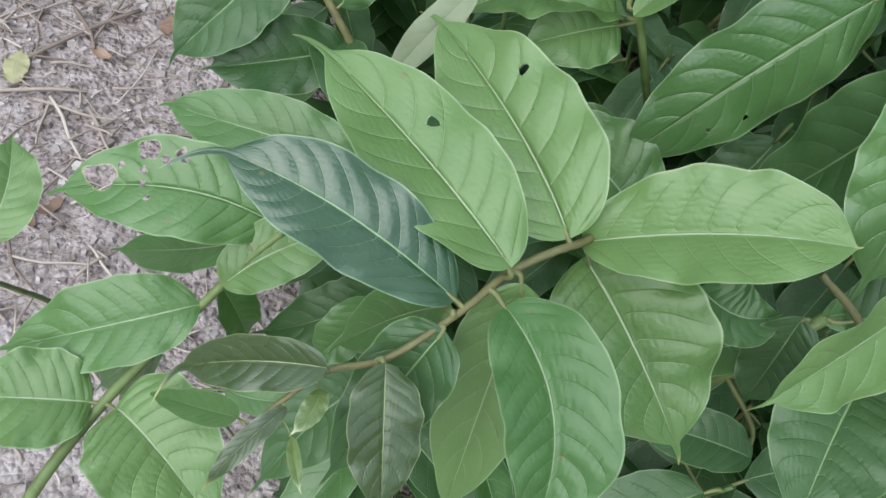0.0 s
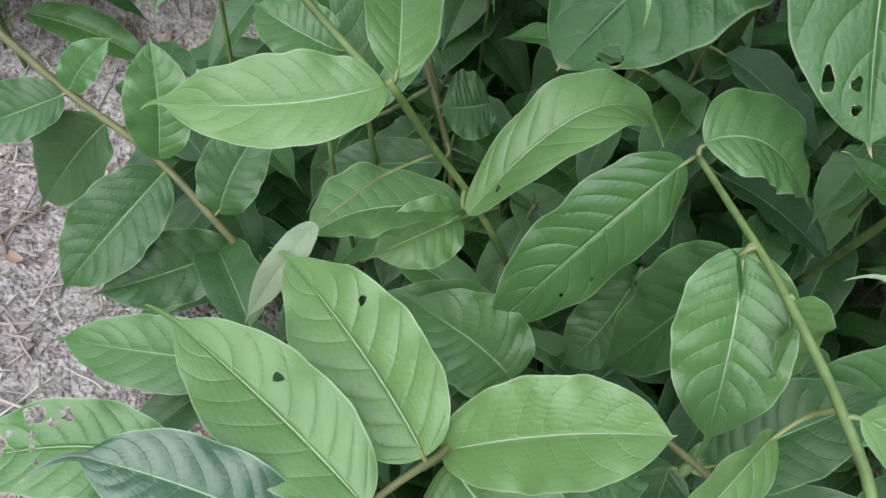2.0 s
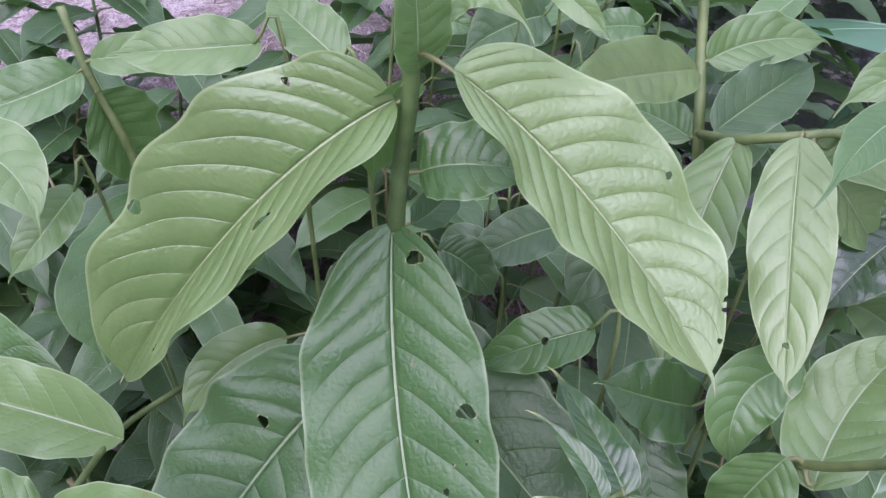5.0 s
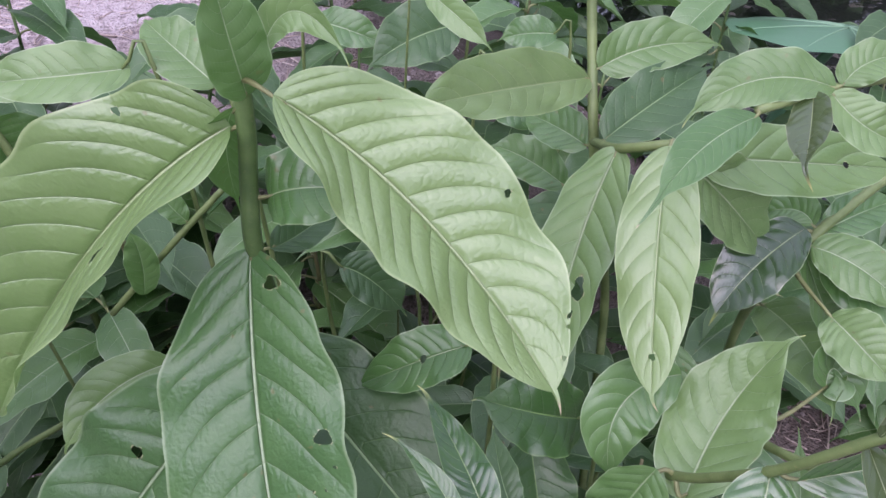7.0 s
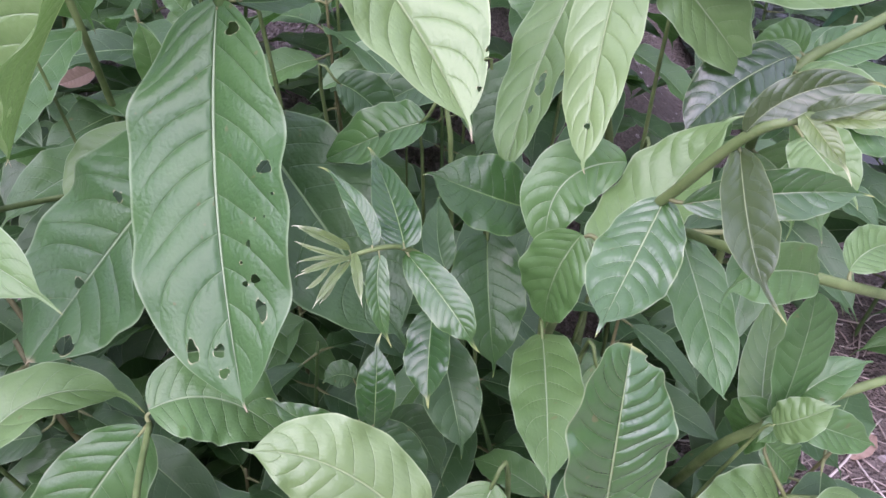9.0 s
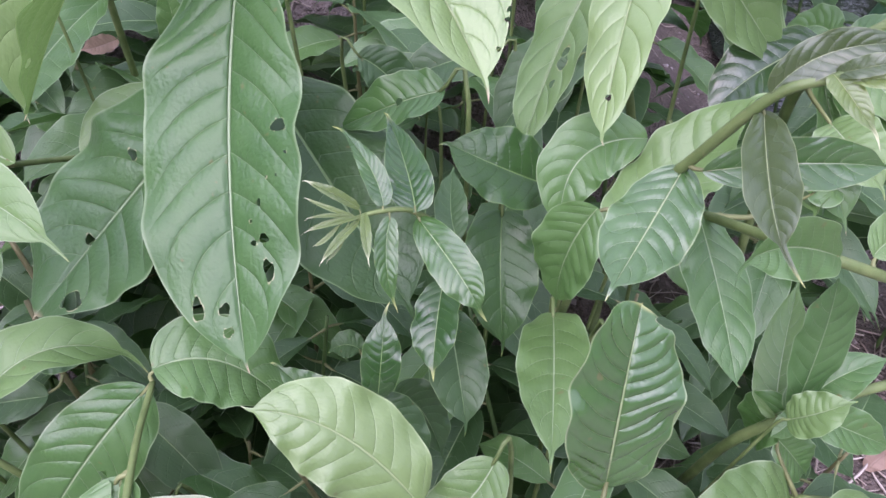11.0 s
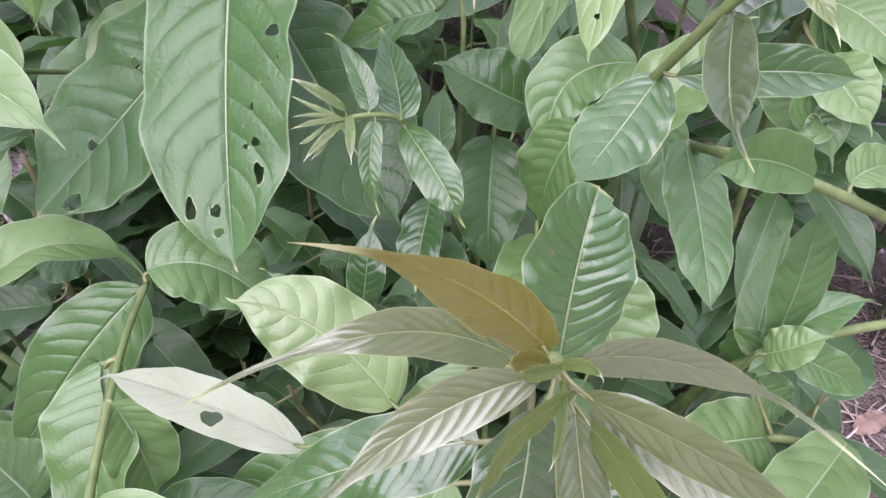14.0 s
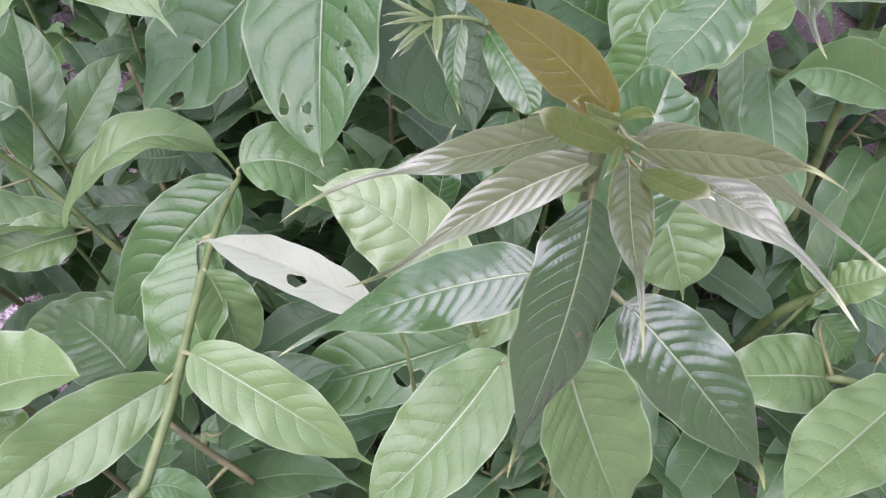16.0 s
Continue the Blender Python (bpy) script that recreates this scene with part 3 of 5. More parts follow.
stem("T", [(0.626, 0.533, 0.52), (0.572, 0.507, 0.506), (0.543, 0.493, 0.496), (0.534, 0.503, 0.458), (0.566, 0.566, 0.346)], 0.0035, 0.004, "green", ground=True)
stem("R", [(0.566, 0.356, 0.427), (0.493, 0.324, 0.471), (0.465, 0.36, 0.46), (0.457, 0.398, 0.441)], 0.003, 0.0025, "green", name="branch")
stem("R", [(0.601, 0.376, 0.338), (0.564, 0.366, 0.334), (0.532, 0.36, 0.319), (0.51, 0.374, 0.274), (0.51, 0.414, 0.167)], 0.003, 0.004, "green", name="branch")
stem("X", [(0.348, 0.107, 0.585), (0.347, 0.111, 0.578), (0.348, 0.129, 0.55), (0.35, 0.142, 0.516), (0.357, 0.163, 0.457), (0.366, 0.191, 0.369)], 0.0013, 0.0026, "green", ground=True)
stem("Q", [(0.599, 0.349, 0.249), (0.573, 0.346, 0.251), (0.549, 0.348, 0.249), (0.544, 0.368, 0.206)], 0.003, 0.0035, "green", ground=True)
stem("G", [(0.176, 0.204, 0.283), (0.163, 0.196, 0.234), (0.144, 0.191, 0.16)], 0.003, 0.003, "green", name="branch")
stem("G", [(0.152, 0.198, 0.317), (0.173, 0.188, 0.309), (0.209, 0.187, 0.271)], 0.0016, 0.002, "brown", name="branch")
stem("F", [(0.011, 0.457, 0.3), (0.036, 0.429, 0.253), (0.046, 0.429, 0.203)], 0.002, 0.0025, "brown", name="branch")
stem("F", [(-0.007, 0.491, 0.329), (0.019, 0.472, 0.273), (0.042, 0.458, 0.196)], 0.002, 0.0025, "brown", name="branch")
stem("I", [(-0.075, 0.296, 0.486), (-0.058, 0.3, 0.471), (-0.044, 0.304, 0.454), (-0.024, 0.3, 0.433), (0.004, 0.291, 0.411)], 0.0016, 0.0019, "green", name="branch")
stem("A", [(0.038, 0.333, 0.492), (0.02, 0.333, 0.504), (0.004, 0.33, 0.51), (-0.013, 0.32, 0.511)], 0.0014, 0.001, "green", name="branch")
stem("V", [(0.007, 0.665, 0.588), (0.018, 0.654, 0.542), (0.035, 0.651, 0.476), (0.032, 0.676, 0.375)], 0.003, 0.0035, "green", ground=True)
stem("A", [(0.184, 0.562, 0.524), (0.14, 0.562, 0.479), (0.089, 0.576, 0.418)], 0.002, 0.0025, "green", name="branch")

# leaves: shrub, look, base, middle, tip, width, the way the blade faces
leaf("B", "light", (0.0542, 0.1797, 0.3101), (0.0975, 0.1806, 0.3416), (0.1378, 0.179, 0.3588), 0.0516, (-0.47, -0.36, 0.81), pairs=8, bend=29, drip=(0.1396, 0.1795, 0.3602))
leaf("B", "light", (0.047, 0.172, 0.32), (0.011, 0.213, 0.33), (-0.04, 0.265, 0.326), 0.0560, (-0.27, -0.31, 0.91), holes=[(0.66, -0.5, 0.017), (0.52, -0.3, 0.005)], bend=16, pairs=8)
leaf("B", "light", (0.0271, 0.1446, 0.3296), (-0.0148, 0.1741, 0.3362), (-0.0646, 0.2053, 0.3386), 0.0482, (-0.05, -0.22, 0.98), pairs=8, bend=19, drip=(-0.0831, 0.2163, 0.3306), holes=[(0.574, -0.42, 0.0189)])
leaf("B", "dark", (0.0122, 0.1317, 0.3179), (-0.0339, 0.1378, 0.3397), (-0.0764, 0.1416, 0.3447), 0.0372, (0.25, -0.29, 0.92), pairs=10, relief=0.030, bend=9, drip=(-0.0957, 0.1299, 0.3395))
leaf("B", "deep", (0.0299, 0.1351, 0.3188), (0.0566, 0.0987, 0.3159), (0.06, 0.0626, 0.2865), 0.0462, (0.07, -0.38, 0.92), pairs=10, relief=0.026, bend=30)
leaf("B", "olive", (-0.0039, 0.1003, 0.3175), (0.0034, 0.0793, 0.3074), (0.0119, 0.057, 0.2881), 0.0265, (0.43, -0.39, 0.81), bend=6)
leaf("B", "olive", (-0.0207, 0.0896, 0.3239), (-0.0457, 0.0866, 0.3159), (-0.0687, 0.0831, 0.2998), 0.0208, (-0.30, -0.58, 0.76), bend=28, drip=(-0.0748, 0.0687, 0.2924))
leaf("B", "olive", (-0.029, 0.076, 0.315), (-0.038, 0.061, 0.311), (-0.046, 0.047, 0.3), 0.0080, (-0.05, -0.45, 0.89))
leaf("B", "bud", (-0.021, 0.085, 0.316), (-0.021, 0.077, 0.317), (-0.025, 0.068, 0.314), 0.0081, (0.08, -0.15, 0.99))
leaf("B", "bud", (-0.024, 0.068, 0.314), (-0.02, 0.06, 0.316), (-0.015, 0.052, 0.316), 0.0045, (-0.08, 0.06, 1.00))
leaf("B", "shade", (0.012, 0.12, 0.315), (0.002, 0.102, 0.294), (-0.014, 0.07, 0.25), 0.0348, (-0.23, -0.72, 0.65))
leaf("B", "light", (0.035, 0.148, 0.317), (0.037, 0.122, 0.274), (0.041, 0.082, 0.198), 0.0407, (-0.07, -0.87, 0.48))
leaf("B", "light", (0.058, 0.179, 0.302), (0.088, 0.152, 0.292), (0.125, 0.122, 0.264), 0.0660, (0.00, -0.55, 0.83))
leaf("B", "mid", (0.012, 0.128, 0.318), (-0.007, 0.138, 0.277), (-0.034, 0.142, 0.213), 0.0289, (-0.83, -0.48, 0.30))
leaf("G", "mid", (0.1554, 0.3295, 0.3609), (0.1189, 0.303, 0.3224), (0.0774, 0.2785, 0.259), 0.0553, (0.02, -0.90, 0.44), pairs=10, bend=-5, drip=(0.0722, 0.2721, 0.2598), holes=[(0.742, 0.46, 0.0084), (0.627, 0.67, 0.0083)])
leaf("I", "light", (0.0517, 0.297, 0.3313), (0.0951, 0.3239, 0.3841), (0.1372, 0.3475, 0.3686), 0.0410, (-0.28, -0.33, 0.90), bend=16, drip=(0.149, 0.3462, 0.3522), holes=[(0.12, -0.2, 0.012)])
leaf("I", "light", (0.006, 0.289, 0.412), (-0.037, 0.273, 0.406), (-0.095, 0.274, 0.395), 0.0400, (-0.05, -0.59, 0.81))
leaf("I", "light", (0.011, 0.291, 0.415), (0.005, 0.336, 0.43), (-0.006, 0.395, 0.438), 0.0364, (0.11, -0.20, 0.97))
leaf("I", "light", (0.051, 0.311, 0.319), (0.001, 0.295, 0.325), (-0.026, 0.276, 0.314), 0.0500, (-0.11, 0.09, 0.99))
leaf("I", "pale", (-0.02, 0.272, 0.336), (-0.035, 0.254, 0.317), (-0.05, 0.239, 0.289), 0.0166, (-0.15, -0.76, 0.63))
leaf("G", "mid", (0.1602, 0.3313, 0.3741), (0.1943, 0.3406, 0.372), (0.2271, 0.3366, 0.3444), 0.0547, (0.41, -0.29, 0.87), bend=10, drip=(0.2323, 0.3312, 0.3397))
leaf("G", "light", (0.18, 0.188, 0.357), (0.145, 0.148, 0.35), (0.115, 0.118, 0.334), 0.0400, (0.43, -0.62, 0.66))
leaf("G", "light", (0.1972, 0.1846, 0.3861), (0.237, 0.1759, 0.3728), (0.2757, 0.1719, 0.3473), 0.0340, (0.24, -0.67, 0.70), bend=20, drip=(0.2849, 0.1709, 0.3418))
leaf("G", "mid", (0.169, 0.263, 0.378), (0.17, 0.23, 0.352), (0.171, 0.197, 0.308), 0.0528, (-0.28, -0.70, 0.65))
leaf("G", "light", (0.183, 0.234, 0.385), (0.192, 0.229, 0.359), (0.195, 0.224, 0.32), 0.0349, (0.62, -0.75, 0.23))
leaf("X", "pale", (0.279, 0.201, 0.413), (0.235, 0.212, 0.422), (0.187, 0.227, 0.415), 0.0222, (-0.09, -0.40, 0.91), relief=0.012, holes=[(0.442, 0.36, 0.0372, 1.2)])
leaf("X", "soft", (0.3076, 0.2623, 0.363), (0.2709, 0.274, 0.3991), (0.2317, 0.2756, 0.4132), 0.0489, (0.30, -0.70, 0.65), bend=-5, drip=(0.2262, 0.2769, 0.4143))
leaf("A", "deep", (0.207, 0.444, 0.557), (0.2055, 0.381, 0.482), (0.2195, 0.311, 0.4065), 0.0920, (-0.24, -0.80, 0.56), pairs=11, relief=0.017, bend=13, drip=(0.2225, 0.306, 0.402), holes=[(0.458, 0.72, 0.0195), (0.527, 0.8, 0.0047), (0.579, 0.52, 0.0036), (0.579, 0.66, 0.0036), (0.639, 0.41, 0.0086), (0.682, 0.29, 0.0043), (0.726, 0.43, 0.0125), (0.734, 0.29, 0.0074), (0.803, 0.44, 0.0135, 1.9), (0.872, -0.41, 0.0151, 1.6), (0.881, -0.14, 0.0139), (0.933, -0.13, 0.0114), (0.086, 0.26, 0.0191)], taper=0.7)
leaf("A", "soft", (0.208, 0.44, 0.622), (0.1383, 0.4404, 0.5656), (0.062, 0.458, 0.455), 0.0980, (-0.59, -0.67, 0.45), pairs=13, relief=0.020, base=0.5, taper=0.7, bend=42, drip=(0.058, 0.456, 0.449), holes=[(0.62, -0.62, 0.014), (0.4, 0.35, 0.011, 2.4), (0.8, 0.35, 0.007, 1.6), (0.2, -0.5, 0.008)])
leaf("A", "soft", (0.2285, 0.4158, 0.6454), (0.2844, 0.3975, 0.5955), (0.3283, 0.35, 0.541), 0.0766, (0.36, -0.60, 0.72), pairs=13, relief=0.020, bend=24, drip=(0.3307, 0.3441, 0.5323), holes=[(0.578, 0.73, 0.0085), (0.881, 0.49, 0.0057), (0.899, 0.43, 0.005), (0.952, 0.24, 0.0057)], taper=0.68)
leaf("A", "mid", (0.219, 0.441, 0.586), (0.24, 0.433, 0.594), (0.275, 0.425, 0.592), 0.0383, (-0.26, -0.63, 0.73))
leaf("A", "mid", (0.211, 0.436, 0.632), (0.202, 0.457, 0.601), (0.2, 0.482, 0.555), 0.0241, (-0.04, -0.86, -0.51))
leaf("A", "mid", (0.217, 0.435, 0.637), (0.215, 0.422, 0.665), (0.212, 0.42, 0.695), 0.0268, (0.49, -0.85, -0.18))
leaf("A", "light", (0.222, 0.434, 0.647), (0.238, 0.432, 0.671), (0.258, 0.41, 0.658), 0.0157, (-0.58, -0.79, 0.21))
leaf("A", "light", (0.0547, 0.3579, 0.4728), (0.1014, 0.3332, 0.4866), (0.1429, 0.3126, 0.4763), 0.0380, (-0.32, -0.55, 0.77), bend=10, drip=(0.1527, 0.3076, 0.4686))
leaf("A", "light", (0.0648, 0.4251, 0.4405), (0.011, 0.4412, 0.4529), (-0.047, 0.4539, 0.4666), 0.0529, (0.06, -0.54, 0.84), bend=33, drip=(-0.0596, 0.4491, 0.4662))
leaf("A", "light", (0.056, 0.355, 0.478), (0.029, 0.355, 0.485), (-0.001, 0.363, 0.489), 0.0385, (0.20, 0.02, 0.98))
leaf("A", "light", (0.0333, 0.3372, 0.4826), (0.0659, 0.297, 0.4871), (0.0882, 0.2641, 0.489), 0.0323, (-0.29, -0.14, 0.95), bend=-4, drip=(0.0904, 0.257, 0.4792))
leaf("A", "glossy", (0.031, 0.34, 0.484), (-0.002, 0.338, 0.502), (-0.047, 0.337, 0.504), 0.0310, (0.25, -0.24, 0.94))
leaf("A", "mid", (-0.012, 0.335, 0.498), (0.007, 0.317, 0.499), (0.007, 0.295, 0.485), 0.0225, (0.17, -0.23, 0.96))
leaf("A", "mid", (0.002, 0.332, 0.485), (-0.019, 0.326, 0.472), (-0.053, 0.32, 0.444), 0.0212, (-0.24, -0.79, 0.56))
leaf("E", "light", (-0.129, 0.089, 0.192), (-0.152, 0.081, 0.197), (-0.189, 0.072, 0.19), 0.0477, (0.03, -0.23, 0.97))
leaf("E", "mid", (-0.099, 0.142, 0.216), (-0.135, 0.12, 0.209), (-0.191, 0.097, 0.183), 0.0442, (-0.11, -0.44, 0.89))
leaf("E", "light", (-0.118, 0.09, 0.192), (-0.091, 0.078, 0.19), (-0.049, 0.054, 0.167), 0.0610, (0.24, -0.18, 0.95))
leaf("E", "light", (-0.091, 0.152, 0.223), (-0.069, 0.172, 0.24), (-0.038, 0.194, 0.246), 0.0338, (-0.02, -0.47, 0.88))
leaf("E", "mid", (-0.0747, 0.1823, 0.2405), (-0.1252, 0.1769, 0.2522), (-0.186, 0.1614, 0.2335), 0.0486, (0.03, -0.45, 0.89), bend=15, holes=[(0.842, -0.16, 0.0462, 1.5), (0.758, -0.37, 0.0138), (0.667, -0.27, 0.016), (0.667, -0.52, 0.0138), (0.575, -0.49, 0.0205), (0.517, -0.62, 0.0274), (0.642, -0.67, 0.0321, 1.5), (0.675, -0.03, 0.0138), (0.642, 0.26, 0.0137)])
leaf("E", "mid", (-0.06, 0.26, 0.207), (-0.12, 0.256, 0.209), (-0.186, 0.263, 0.196), 0.0474, (-0.08, -0.44, 0.89))
leaf("E", "mid", (-0.088, 0.17, 0.239), (-0.125, 0.174, 0.201), (-0.184, 0.187, 0.145), 0.0270, (-0.67, -0.43, 0.60))
leaf("E", "mid", (-0.093, 0.153, 0.223), (-0.091, 0.163, 0.172), (-0.094, 0.178, 0.104), 0.0267, (0.94, -0.33, -0.08))
leaf("E", "mid", (-0.108, 0.123, 0.209), (-0.138, 0.127, 0.148), (-0.178, 0.13, 0.061), 0.0358, (-0.63, -0.73, 0.26))
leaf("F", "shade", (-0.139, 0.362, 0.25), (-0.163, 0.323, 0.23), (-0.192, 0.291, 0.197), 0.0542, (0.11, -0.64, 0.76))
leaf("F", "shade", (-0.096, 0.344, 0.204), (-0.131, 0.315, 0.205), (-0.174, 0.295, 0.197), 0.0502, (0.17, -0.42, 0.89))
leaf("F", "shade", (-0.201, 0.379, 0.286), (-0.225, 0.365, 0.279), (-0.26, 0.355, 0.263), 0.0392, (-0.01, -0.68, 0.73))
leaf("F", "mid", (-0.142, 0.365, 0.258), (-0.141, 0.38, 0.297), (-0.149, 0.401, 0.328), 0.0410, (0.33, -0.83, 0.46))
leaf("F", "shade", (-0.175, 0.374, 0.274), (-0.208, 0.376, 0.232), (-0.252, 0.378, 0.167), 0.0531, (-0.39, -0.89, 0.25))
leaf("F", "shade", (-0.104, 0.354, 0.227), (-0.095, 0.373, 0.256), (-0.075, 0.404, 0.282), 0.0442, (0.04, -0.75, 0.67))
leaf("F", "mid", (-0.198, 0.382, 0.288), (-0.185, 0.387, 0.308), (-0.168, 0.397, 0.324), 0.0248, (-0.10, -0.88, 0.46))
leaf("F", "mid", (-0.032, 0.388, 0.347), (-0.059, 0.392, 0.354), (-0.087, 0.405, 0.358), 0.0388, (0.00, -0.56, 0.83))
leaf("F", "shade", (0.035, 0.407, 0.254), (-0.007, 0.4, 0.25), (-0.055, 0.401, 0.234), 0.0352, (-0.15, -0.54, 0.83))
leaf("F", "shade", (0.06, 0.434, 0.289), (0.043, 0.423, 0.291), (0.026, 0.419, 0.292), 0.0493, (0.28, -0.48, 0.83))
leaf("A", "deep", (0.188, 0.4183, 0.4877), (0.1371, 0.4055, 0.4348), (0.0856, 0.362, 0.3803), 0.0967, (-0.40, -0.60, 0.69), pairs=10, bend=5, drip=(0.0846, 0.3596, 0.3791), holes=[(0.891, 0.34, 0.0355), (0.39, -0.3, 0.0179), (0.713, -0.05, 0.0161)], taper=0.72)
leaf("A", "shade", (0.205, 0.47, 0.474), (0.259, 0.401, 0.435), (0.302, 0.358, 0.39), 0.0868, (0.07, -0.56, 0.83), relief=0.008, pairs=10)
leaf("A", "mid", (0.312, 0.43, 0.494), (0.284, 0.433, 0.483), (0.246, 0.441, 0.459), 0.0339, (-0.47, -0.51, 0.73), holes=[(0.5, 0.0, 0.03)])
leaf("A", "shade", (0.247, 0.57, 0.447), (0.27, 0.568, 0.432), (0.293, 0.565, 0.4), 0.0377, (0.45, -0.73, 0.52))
leaf("A", "satin", (0.372, 0.412, 0.447), (0.341, 0.408, 0.462), (0.31, 0.414, 0.473), 0.0449, (0.26, -0.71, 0.65), relief=0.005)
leaf("A", "satin", (0.348, 0.423, 0.421), (0.348, 0.392, 0.393), (0.352, 0.369, 0.355), 0.0462, (-0.04, -0.77, 0.63), relief=0.007)
leaf("R", "soft", (0.4198, 0.4695, 0.5819), (0.3998, 0.4212, 0.548), (0.3873, 0.3754, 0.5027), 0.0398, (-0.58, -0.40, 0.71), bend=2, drip=(0.3867, 0.3656, 0.5017), holes=[(0.871, 0.0, 0.0124)], relief=0.020, taper=0.74)
leaf("R", "light", (0.4097, 0.5076, 0.5612), (0.379, 0.4738, 0.5102), (0.3575, 0.4316, 0.462), 0.0474, (-0.64, -0.41, 0.65), bend=7, drip=(0.3558, 0.4213, 0.4508), holes=[(0.622, 0.37, 0.0333, 1.4), (0.733, 0.28, 0.0167)], taper=0.78, relief=0.024)
leaf("R", "mid", (0.417, 0.401, 0.486), (0.381, 0.391, 0.476), (0.376, 0.371, 0.438), 0.0375, (-0.28, -0.69, 0.66), relief=0.026)
leaf("R", "mid", (0.387, 0.355, 0.474), (0.376, 0.357, 0.441), (0.377, 0.365, 0.399), 0.0380, (-0.70, -0.71, 0.01), relief=0.024)
leaf("X", "light", (0.375, 0.359, 0.4), (0.368, 0.299, 0.415), (0.362, 0.248, 0.415), 0.0372, (-0.06, 0.14, 0.99))
leaf("X", "glossy", (0.3704, 0.2073, 0.4658), (0.3709, 0.215, 0.5045), (0.3761, 0.2345, 0.5253), 0.0390, (0.28, -0.88, 0.38), pairs=12, tail=0.02, taper=0.5, bend=8, holes=[(0.95, -0.45, 0.04)], relief=0.027)
leaf("R", "glossy", (0.4067, 0.3121, 0.5262), (0.3895, 0.286, 0.514), (0.371, 0.2559, 0.5065), 0.0333, (-0.13, -0.25, 0.96), bend=-4, relief=0.030)
leaf("R", "light", (0.3974, 0.343, 0.4629), (0.4305, 0.3765, 0.4803), (0.4565, 0.3837, 0.5186), 0.0512, (-0.51, -0.33, 0.79), bend=17, drip=(0.4646, 0.3832, 0.5228), relief=0.026)
leaf("R", "olive", (0.4214, 0.2937, 0.5608), (0.4135, 0.2569, 0.5545), (0.4141, 0.2383, 0.5456), 0.0192, (-0.27, -0.22, 0.94), bend=31, drip=(0.4197, 0.2277, 0.5386), taper=1.0, relief=0.030)
leaf("R", "olive", (0.419, 0.288, 0.57), (0.434, 0.288, 0.585), (0.46, 0.286, 0.589), 0.0138, (-0.29, -0.81, 0.52), relief=0.024)
leaf("R", "glossy", (0.41, 0.3019, 0.5302), (0.4433, 0.2984, 0.5374), (0.4735, 0.2983, 0.5375), 0.0224, (-0.11, -0.85, 0.51), bend=29, drip=(0.4795, 0.2952, 0.5375), relief=0.030)
leaf("R", "bud", (0.434, 0.283, 0.58), (0.439, 0.274, 0.575), (0.448, 0.266, 0.565), 0.0094, (-0.24, -0.75, 0.62), tail=0.15, peak=0.4, relief=0.024)
leaf("R", "olive", (0.435, 0.283, 0.58), (0.443, 0.277, 0.586), (0.458, 0.274, 0.591), 0.0074, (-0.52, -0.56, 0.65), relief=0.024)
leaf("R", "bud", (0.437, 0.282, 0.58), (0.447, 0.274, 0.583), (0.46, 0.269, 0.585), 0.0075, (-0.47, -0.57, 0.68), relief=0.024)
leaf("R", "mid", (0.485, 0.316, 0.4804), (0.4513, 0.2971, 0.4995), (0.4293, 0.2836, 0.5023), 0.0287, (0.57, -0.68, 0.45), bend=28, drip=(0.4215, 0.27, 0.4986), relief=0.024)
leaf("R", "mid", (0.4523, 0.3995, 0.4439), (0.4588, 0.3552, 0.4217), (0.4643, 0.3181, 0.395), 0.0367, (0.07, -0.51, 0.86), bend=1, drip=(0.4665, 0.3164, 0.3936), relief=0.024)
leaf("R", "deep", (0.5299, 0.3588, 0.3226), (0.5289, 0.3636, 0.3863), (0.5211, 0.3646, 0.4313), 0.0328, (0.10, -0.99, 0.06), bend=3, relief=0.028)
leaf("R", "mid", (0.531, 0.358, 0.32), (0.547, 0.364, 0.348), (0.584, 0.371, 0.363), 0.0306, (-0.47, -0.48, 0.74), relief=0.024)
leaf("R", "mid", (0.538, 0.36, 0.324), (0.569, 0.357, 0.311), (0.608, 0.361, 0.289), 0.0291, (0.34, -0.64, 0.69), relief=0.024)
leaf("R", "mid", (0.521, 0.415, 0.445), (0.529, 0.42, 0.453), (0.541, 0.401, 0.429), 0.0366, (-0.10, -0.82, 0.57), relief=0.024)
leaf("R", "light", (0.513, 0.335, 0.466), (0.533, 0.351, 0.467), (0.566, 0.368, 0.456), 0.0255, (0.33, -0.29, 0.90), relief=0.024)
leaf("R", "light", (0.526, 0.364, 0.31), (0.536, 0.4, 0.325), (0.564, 0.465, 0.35), 0.0331, (-0.24, -0.27, 0.93), relief=0.024)
leaf("R", "mid", (0.533, 0.362, 0.325), (0.523, 0.373, 0.297), (0.53, 0.387, 0.259), 0.0364, (-0.98, -0.18, -0.03), relief=0.024)
leaf("R", "mid", (0.534, 0.361, 0.325), (0.526, 0.354, 0.317), (0.517, 0.351, 0.309), 0.0139, (-0.43, -0.50, 0.75), relief=0.024)
leaf("S", "sprout", (0.301, 0.339, 0.479), (0.294, 0.367, 0.488), (0.281, 0.407, 0.495), 0.0220, (-0.10, -0.25, 0.96), tail=0.1, taper=1.0, peak=0.34, relief=0.03, pairs=11, fold=0.45)
leaf("S", "sprout", (0.287, 0.332, 0.487), (0.279, 0.347, 0.499), (0.261, 0.369, 0.508), 0.0117, (-0.02, -0.50, 0.87), tail=0.16, taper=1.0, peak=0.42, relief=0.03, pairs=11)
